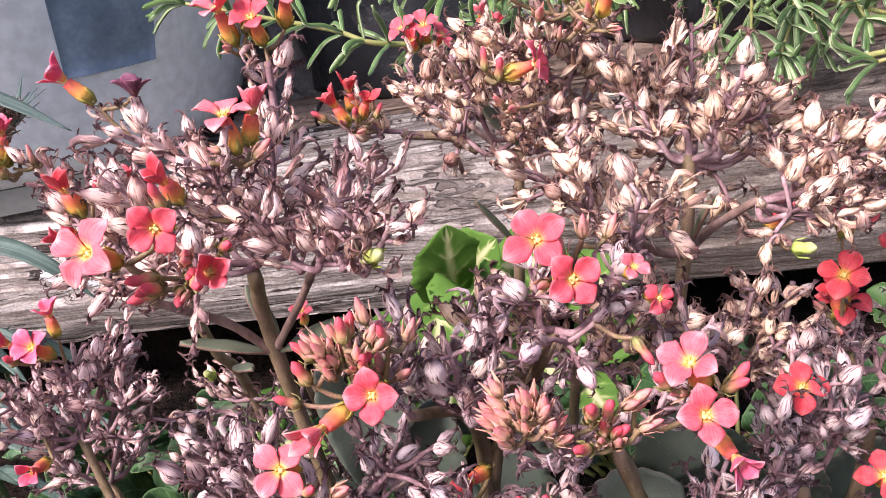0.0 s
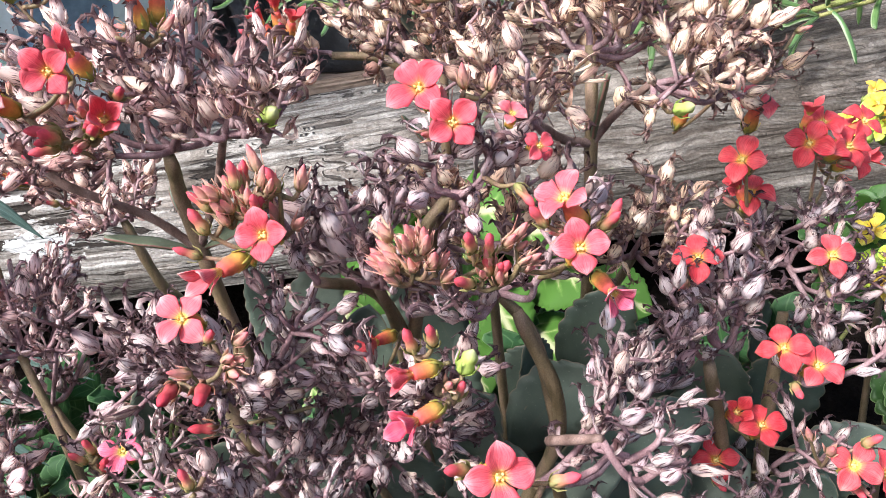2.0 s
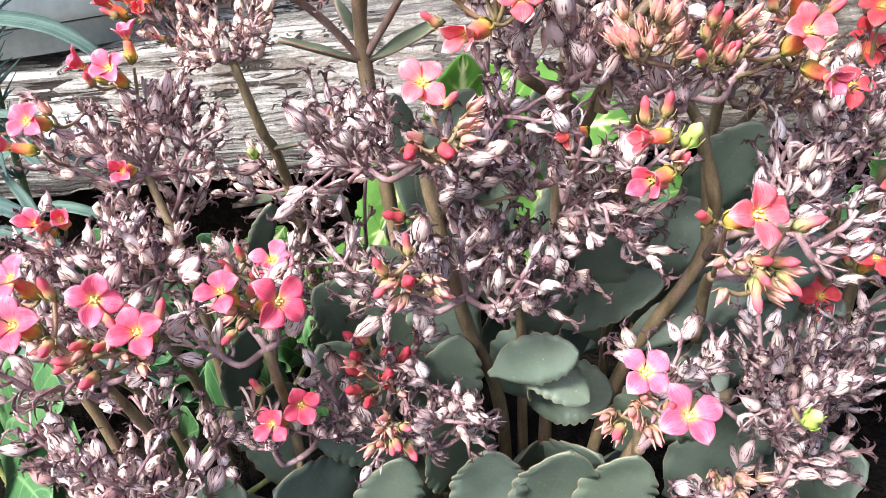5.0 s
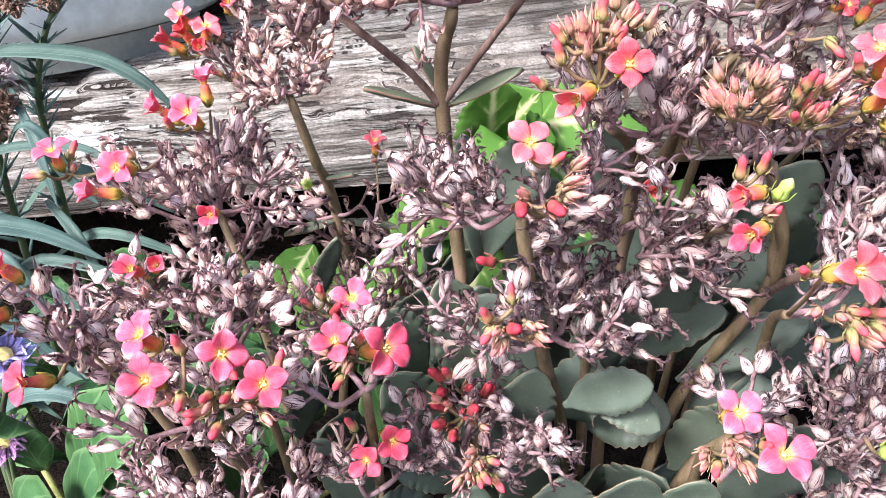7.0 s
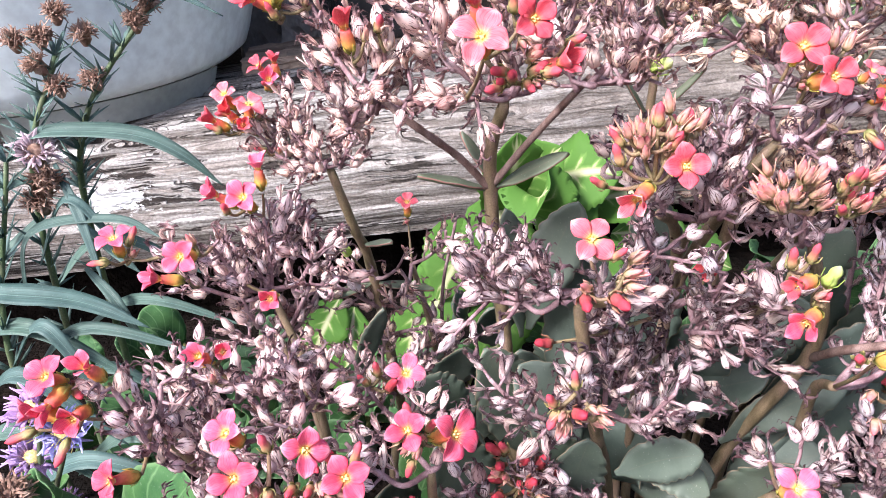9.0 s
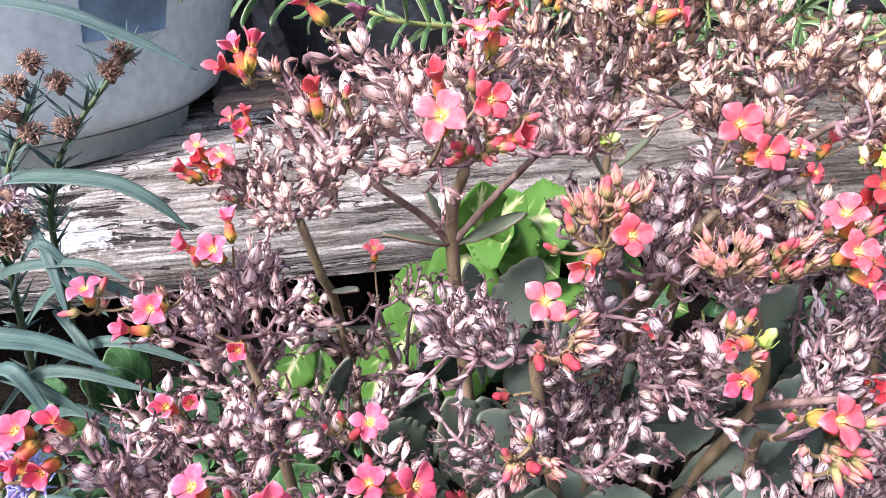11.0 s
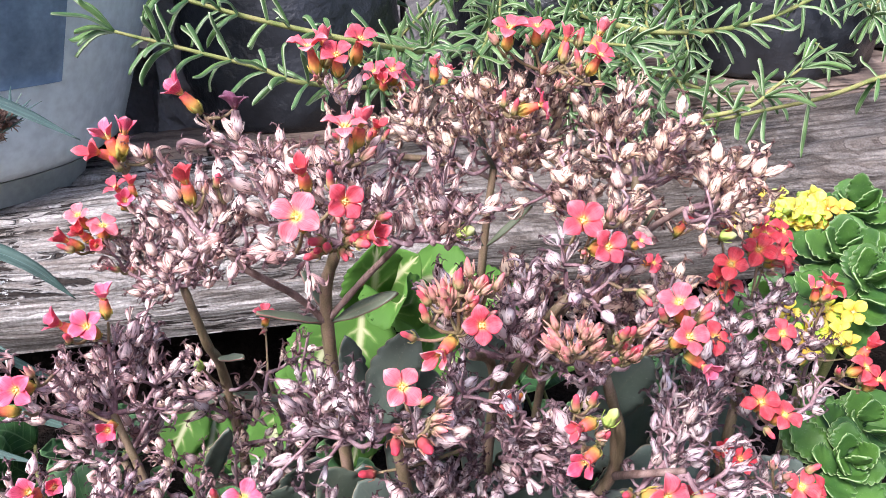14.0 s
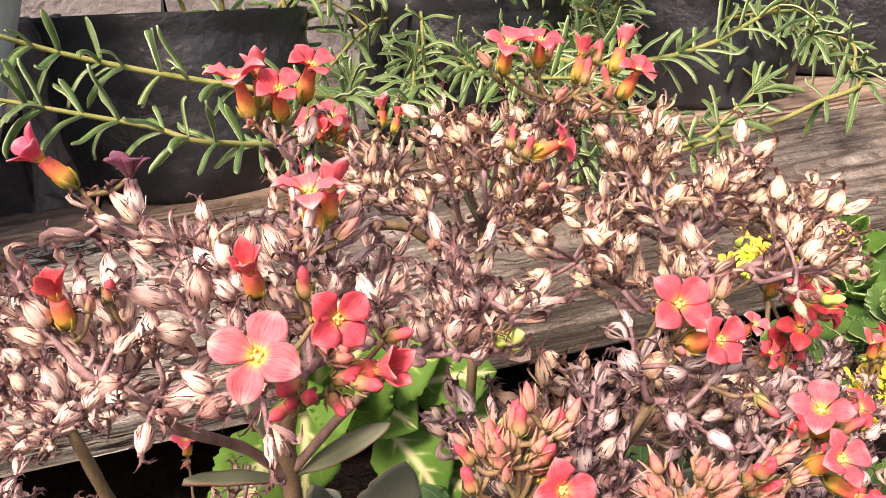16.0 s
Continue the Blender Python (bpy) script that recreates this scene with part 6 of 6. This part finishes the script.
# ---- asters ----
def aster_head(plant, at, r, lilac=""):
    at = vec(*at)
    s = Shape()
    ax = frame_of(unit(vec(rng.normal(0, 0.3), -0.35, 0.8)))
    for k in range(110 if not lilac else 60):
        a, h = k * 2.4, rng.uniform(0.15, 0.95) if not lilac else rng.uniform(0.05, 0.75)
        e_ = math.sqrt(max(0.02, 1 - h * h))
        way = ax @ vec(e_ * math.cos(a), e_ * math.sin(a), h)
        curl = rng.normal(0, 0.25, 3)
        s.blade([at + way * r * 0.25, at + way * r * 0.7, at + unit(way + curl) * r * rng.uniform(0.8, 1.15)], r * (0.14 if not lilac else 0.15), ax[:, 2] + curl, 0.0003, lambda q: np.array((0.7, 1, 0.3)), 0.4, across=3)
    s.tube([at - ax[:, 2] * r * 0.7, at - ax[:, 2] * r * 0.2, at + ax[:, 2] * r * 0.35], [r * 0.2, r * 0.42, r * 0.25], 8, 1)
    part("flower_head" if lilac else "withered_head", s, [FADED if lilac == "faded" else LILAC if lilac else BROWN, BROWN if lilac != "lilac" else ANTHER], plant, f"{lilac} daisy flower" if lilac else "brown withered daisy head")


def strap(plant, *points, width=0.014, up=(0, -0.5, 1)):
    s = Shape()
    s.blade(curve(*points, n=8), width, unit(vec(*up)), 0.0007, lambda q: np.interp(q, (0, 0.1, 0.45, 0.8, 1), (0.35, 0.6, 1.0, 0.6, 0.03)), 0.1, 0.22, across=5)
    part("leaf", s, [BLADE], plant)


h = thing("aster_plant", (-0.27, 0.4, 0.0), "lanky aster with long blue-green leaves and withered brown heads", "plant")
for p in (((-0.27, 0.4, 0.0), (-0.262, 0.39, 0.15), (-0.245, 0.375, 0.26), (-0.218, 0.38, 0.318)), ((-0.24, 0.41, 0.0), (-0.235, 0.4, 0.2), (-0.215, 0.385, 0.28), (-0.165, 0.385, 0.34)), ((-0.3, 0.4, 0.0), (-0.29, 0.37, 0.15), (-0.25, 0.36, 0.27))):
    s = Shape()
    line = curve(*p)
    s.tube(line, np.linspace(0.0026, 0.0012, len(line)), 7)
    part("stem", s, [ASTER_STEM], h)
    for k in range(7, len(line), 1):
        for j in range(7):
            a = rng.uniform(0, 6.28)
            out = vec(math.cos(a), math.sin(a), rng.uniform(0.4, 1.4))
            s = Shape()
            s.blade([line[k], line[k] + out * 0.005, line[k] + out * rng.uniform(0.008, 0.019) + vec(0, 0, rng.uniform(-0.003, 0.002))], rng.uniform(0.0016, 0.0030), UP + vec(0, -0.6, 0), 0.0004, lambda q: np.array((0.7, 1, 0.1)), across=3)
            part("leaflet", s, [BLADE], h)
for p in ((-0.236, 0.38, 0.326), (-0.212, 0.38, 0.338), (-0.222, 0.378, 0.327), (-0.227, 0.376, 0.314), (-0.219, 0.376, 0.302), (-0.202, 0.38, 0.303), (-0.202, 0.383, 0.326), (-0.168, 0.384, 0.339), (-0.175, 0.384, 0.33), (-0.239, 0.372, 0.252), (-0.246, 0.374, 0.24)):
    aster_head(h, p, 0.0082 if p[2] > 0.28 else 0.011)
for pts, w in ((((-0.30, 0.37, 0.195), (-0.274, 0.355, 0.196), (-0.234, 0.355, 0.186), (-0.198, 0.35, 0.167)), 0.015), (((-0.26, 0.39, 0.262), (-0.233, 0.367, 0.281), (-0.188, 0.365, 0.277), (-0.164, 0.362, 0.266), (-0.143, 0.36, 0.245)), 0.012),
               (((-0.27, 0.37, 0.18), (-0.25, 0.36, 0.228), (-0.205, 0.36, 0.232), (-0.178, 0.35, 0.222)), 0.0075), (((-0.26, 0.38, 0.2), (-0.228, 0.365, 0.244), (-0.205, 0.36, 0.215)), 0.007),
               (((-0.32, 0.38, 0.15), (-0.27, 0.36, 0.17), (-0.215, 0.35, 0.135)), 0.012), (((-0.29, 0.38, 0.12), (-0.24, 0.36, 0.165), (-0.175, 0.35, 0.148)), 0.010), (((-0.29, 0.37, 0.14), (-0.255, 0.35, 0.175), (-0.23, 0.34, 0.125)), 0.010),
               (((-0.31, 0.36, 0.12), (-0.27, 0.34, 0.15), (-0.22, 0.33, 0.1)), 0.011), (((-0.27, 0.38, 0.375), (-0.2, 0.365, 0.368), (-0.16, 0.36, 0.353), (-0.125, 0.355, 0.334)), 0.010), (((-0.33, 0.36, 0.08), (-0.28, 0.33, 0.12), (-0.23, 0.31, 0.09)), 0.012),
               (((-0.26, 0.4, 0.14), (-0.21, 0.38, 0.17), (-0.15, 0.37, 0.15)), 0.009), (((-0.3, 0.33, 0.06), (-0.24, 0.31, 0.11), (-0.18, 0.3, 0.09)), 0.012), (((-0.27, 0.36, 0.06), (-0.22, 0.34, 0.1), (-0.15, 0.33, 0.07)), 0.011),
               (((-0.28, 0.42, 0.16), (-0.23, 0.41, 0.2), (-0.17, 0.4, 0.17)), 0.010), (((-0.28, 0.39, 0.10), (-0.235, 0.37, 0.13), (-0.19, 0.36, 0.1)), 0.009), (((-0.235, 0.38, 0.26), (-0.222, 0.36, 0.235), (-0.216, 0.35, 0.2)), 0.006),
               (((-0.24, 0.38, 0.255), (-0.262, 0.36, 0.25), (-0.275, 0.35, 0.215)), 0.007), (((-0.235, 0.39, 0.22), (-0.215, 0.375, 0.205), (-0.2, 0.365, 0.195)), 0.006), (((-0.24, 0.39, 0.19), (-0.22, 0.37, 0.175), (-0.205, 0.36, 0.14)), 0.007),
               (((-0.25, 0.39, 0.23), (-0.272, 0.37, 0.212), (-0.285, 0.36, 0.185)), 0.007)):
    strap(h, *pts, width=w)
aster_head(h, (-0.235, 0.362, 0.272), 0.0135, "faded")
l = thing("aster_plant", (-0.25, 0.27, 0.0), "low lilac-flowered aster among broad leaves", "plant")
for p in ((-0.212, 0.25, 0.175), (-0.226, 0.25, 0.128), (-0.22, 0.25, 0.19), (-0.235, 0.26, 0.155)):
    aster_head(l, p, 0.013, "lilac")
    s = Shape()
    s.tube(curve((-0.25, 0.27, 0.0), (-0.24, 0.265, p[2] * 0.6), (p[0], p[1], p[2] - 0.006), n=5), np.linspace(0.002, 0.0012, 11), 6)
    part("stem", s, [ASTER_STEM], l)
aster_head(l, (-0.235, 0.235, 0.155), 0.012)
f = thing("broad_leaved_plant", (-0.19, 0.24, 0.0), "low plant with broad toothed green leaves", "plant")
for root, tip, w in (((-0.2, 0.25, 0.1), (-0.14, 0.2, 0.165), 0.045), ((-0.21, 0.25, 0.08), (-0.155, 0.19, 0.12), 0.05), ((-0.22, 0.24, 0.08), (-0.2, 0.18, 0.12), 0.045), ((-0.2, 0.24, 0.05), (-0.16, 0.17, 0.07), 0.05), ((-0.22, 0.26, 0.1), (-0.215, 0.23, 0.165), 0.035), ((-0.18, 0.22, 0.05), (-0.12, 0.17, 0.09), 0.045), ((-0.13, 0.26, 0.06), (-0.1, 0.22, 0.13), 0.03), ((-0.12, 0.3, 0.06), (-0.085, 0.29, 0.13), 0.03),
                     ((-0.17, 0.22, 0.08), (-0.125, 0.175, 0.15), 0.05), ((-0.09, 0.2, 0.04), (-0.07, 0.15, 0.085), 0.045), ((-0.05, 0.22, 0.05), (-0.04, 0.18, 0.11), 0.04), ((-0.15, 0.18, 0.04), (-0.13, 0.13, 0.1), 0.05), ((-0.06, 0.3, 0.05), (-0.03, 0.28, 0.12), 0.036), ((-0.21, 0.2, 0.06), (-0.185, 0.15, 0.11), 0.05)):
    s = Shape()
    p, q = vec(*root), vec(*tip)
    s.blade(curve(p, (p + q) / 2 + UP * 0.012, q, n=8), w, unit(vec(0, -0.7, 0.7)), 0.0009, None, 0.12, 0.08, 9, 0.06, 7, wave=0.08)
    part("leaf", s, [BROAD], f)
    s = Shape()
    s.tube(curve((-0.19, 0.24, 0.0), (p + vec(-0.19, 0.24, 0.0)) / 2, p, n=4), np.linspace(0.0024, 0.0016, 9), 6)
    part("stalk", s, [SHOOT], f)


def low_plant(x0, x1, y0, y1, z0, z1, count):
    mid = (x0 + x1) / 2
    ob = thing("broad_leaved_plant", (mid, 0.47, 0.0), "low dark green leafy plant growing below the sleeper", "plant", "leafy plants below the sleeper")
    for k in range(count):
        p = vec(rng.uniform(x0, x1), rng.uniform(y0, y1), rng.uniform(z0, z1))
        q = p + vec(rng.uniform(-0.035, 0.035), -rng.uniform(0.012, 0.04), rng.uniform(0.015, 0.05))
        s = Shape()
        s.blade(curve(p, (p + q) / 2 + UP * 0.008, q, n=8), rng.uniform(0.026, 0.042), unit(vec(rng.normal(0, 0.3), -0.7, 0.7)), 0.0009, None, 0.12, 0.08, 9, 0.06, 7, wave=0.08)
        part("leaf", s, [BROAD], ob)
        s = Shape()
        low = vec(p[0] * 0.7 + mid * 0.3, 0.47, 0.002)
        s.tube(curve(low, (p + low) / 2 + UP * 0.004, p, n=4), np.linspace(0.002, 0.0014, 9), 6)
        part("stalk", s, [SHOOT], ob)


low_plant(0.08, 0.36, 0.40, 0.53, 0.02, 0.085, 34)
low_plant(-0.30, -0.12, 0.34, 0.52, 0.015, 0.06, 34)
low_plant(-0.13, 0.05, 0.36, 0.50, 0.01, 0.04, 22)


# ---- needle-leaved trailing plants from the grow bags ----
def trailing(base, sprays, label):
    ob = thing("trailing_plant", base, label, "plant", "needle-leaved plants")
    far, count = Shape(), 0
    for pts, r0, gap in sprays:
        s = Shape()
        line = curve(*pts, n=7)
        s.tube(line, np.linspace(r0, r0 * 0.5, len(line)), 7)
        stem = part("stem", s, [SHOOT], ob)
        total = np.concatenate(([0], np.cumsum(np.linalg.norm(np.diff(line, axis=0), axis=1))))
        for dist in np.append(np.arange(total[-1] * 0.1, total[-1] - 0.012, gap) + rng.uniform(-0.3, 0.3, len(np.arange(total[-1] * 0.1, total[-1] - 0.012, gap))) * gap, total[-1]):
            p = np.array([np.interp(dist, total, line[:, i]) for i in range(3)])
            ahead = unit(np.array([np.interp(dist + 0.01, total, line[:, i]) for i in range(3)]) - np.array([np.interp(dist - 0.01, total, line[:, i]) for i in range(3)]))
            end = dist > total[-1] - 0.012
            turn = rng.uniform(0, 6.28)
            for k in range(int(rng.integers(3, 5)) + 4 * end):
                a = turn + k * 1.6 + rng.normal(0, 0.5)
                out = unit(frame_of(ahead) @ vec(math.cos(a), math.sin(a), rng.uniform(0.35, 0.9) + 0.8 * end))
                le = rng.uniform(0.029, 0.052)
                hook = UP * rng.uniform(-0.55, 0.45) - ahead * rng.uniform(-0.1, 0.3)
                q = curve(p, p + out * le * 0.4 + UP * le * 0.06, p + out * le * 0.75 + hook * le * 0.16, p + out * le * 0.92 + hook * le * 0.5, n=4)
                leaf = Shape() if count < 300 else far
                count += 1
                leaf.blade(q, rng.uniform(0.004, 0.0058), UP + vec(0, -0.8, 0) + rng.normal(0, 0.35, 3), 0.0024, lambda x: np.interp(x, (0, 0.15, 0.5, 0.8, 0.94, 1), (0.5, 0.75, 1, 0.8, 0.4, 0.05)), -0.25, 0.0, across=5)
                if leaf is not far:
                    part("leaf", leaf, [NEEDLE], stem)
    if far.f:
        tagged(part("leaf_mass", far, [NEEDLE], ob, "dense mass of narrow green leaves"), kind="stuff")
    return ob


def bushy(base, count, spread, low, high, seed):
    r = np.random.default_rng(seed)
    out = []
    for k in range(count):
        end = vec(base[0] + r.uniform(-spread, spread), base[1] - r.uniform(0.02, 0.22), r.uniform(low, high))
        b0 = vec(base[0] + r.uniform(-0.05, 0.05), base[1] + r.uniform(-0.04, 0.04), base[2])
        out.append(((tuple(b0), tuple((b0 * 0.6 + end * 0.4) + UP * 0.05), tuple(end)), 0.0026, 0.03))
    return out


trailing((0.0, 0.9, 0.34), [(((0.12, 0.85, 0.33), (0.08, 0.66, 0.305), (0.0, 0.6, 0.317), (-0.037, 0.6, 0.331), (-0.081, 0.6, 0.344), (-0.112, 0.6, 0.353), (-0.143, 0.6, 0.362)), 0.0026, 0.021),
                            (((0.17, 0.88, 0.33), (0.13, 0.72, 0.325), (0.065, 0.64, 0.342), (0.002, 0.64, 0.356), (-0.048, 0.64, 0.369), (-0.093, 0.64, 0.383), (-0.125, 0.63, 0.396)), 0.0032, 0.02)]
         + bushy((0.07, 0.9, 0.35), 6, 0.16, 0.35, 0.5, 11), "trailing plant with narrow bright green leaves and yellowish stems")
trailing((0.33, 0.92, 0.34), [(((0.3, 0.92, 0.35), (0.25, 0.68, 0.34), (0.27, 0.56, 0.345)), 0.0026, 0.022), (((0.34, 0.9, 0.34), (0.33, 0.68, 0.31), (0.3, 0.61, 0.275)), 0.0022, 0.02),
                              (((0.25, 0.92, 0.35), (0.2, 0.74, 0.34), (0.16, 0.66, 0.31)), 0.0024, 0.022), (((0.31, 0.9, 0.36), (0.311, 0.66, 0.35), (0.374, 0.62, 0.348), (0.437, 0.62, 0.357), (0.486, 0.62, 0.375), (0.53, 0.62, 0.395)), 0.0034, 0.022)]
         + bushy((0.3, 0.92, 0.35), 13, 0.2, 0.3, 0.47, 12), "trailing plant with narrow bright green leaves and thick yellowish stems")
trailing((0.66, 0.92, 0.34), [(((0.75, 0.85, 0.36), (0.63, 0.62, 0.318), (0.553, 0.6, 0.298), (0.50, 0.6, 0.283), (0.44, 0.6, 0.274), (0.368, 0.6, 0.263)), 0.0032, 0.05),
                              (((0.36, 0.62, 0.262), (0.407, 0.58, 0.282), (0.433, 0.58, 0.30), (0.459, 0.58, 0.317)), 0.0026, 0.034),
                              (((0.36, 0.74, 0.30), (0.385, 0.66, 0.292), (0.432, 0.66, 0.28), (0.471, 0.66, 0.28)), 0.0024, 0.03),
                              (((0.62, 0.9, 0.36), (0.60, 0.68, 0.38), (0.56, 0.62, 0.36)), 0.0026, 0.024), (((0.68, 0.9, 0.36), (0.66, 0.68, 0.35), (0.62, 0.62, 0.32)), 0.0026, 0.024)]
         + bushy((0.5, 0.92, 0.35), 7, 0.16, 0.30, 0.46, 13) + [(((0.33 + 0.025 * k, 0.84, 0.37), (0.30 + 0.02 * k, 0.74, 0.34), (0.26 + 0.03 * k, 0.66 - 0.01 * (k % 3), 0.27 + 0.017 * (k % 3))), 0.0024, 0.026) for k in range(5)],
         "trailing plant with narrow bright green leaves and yellowish stems")
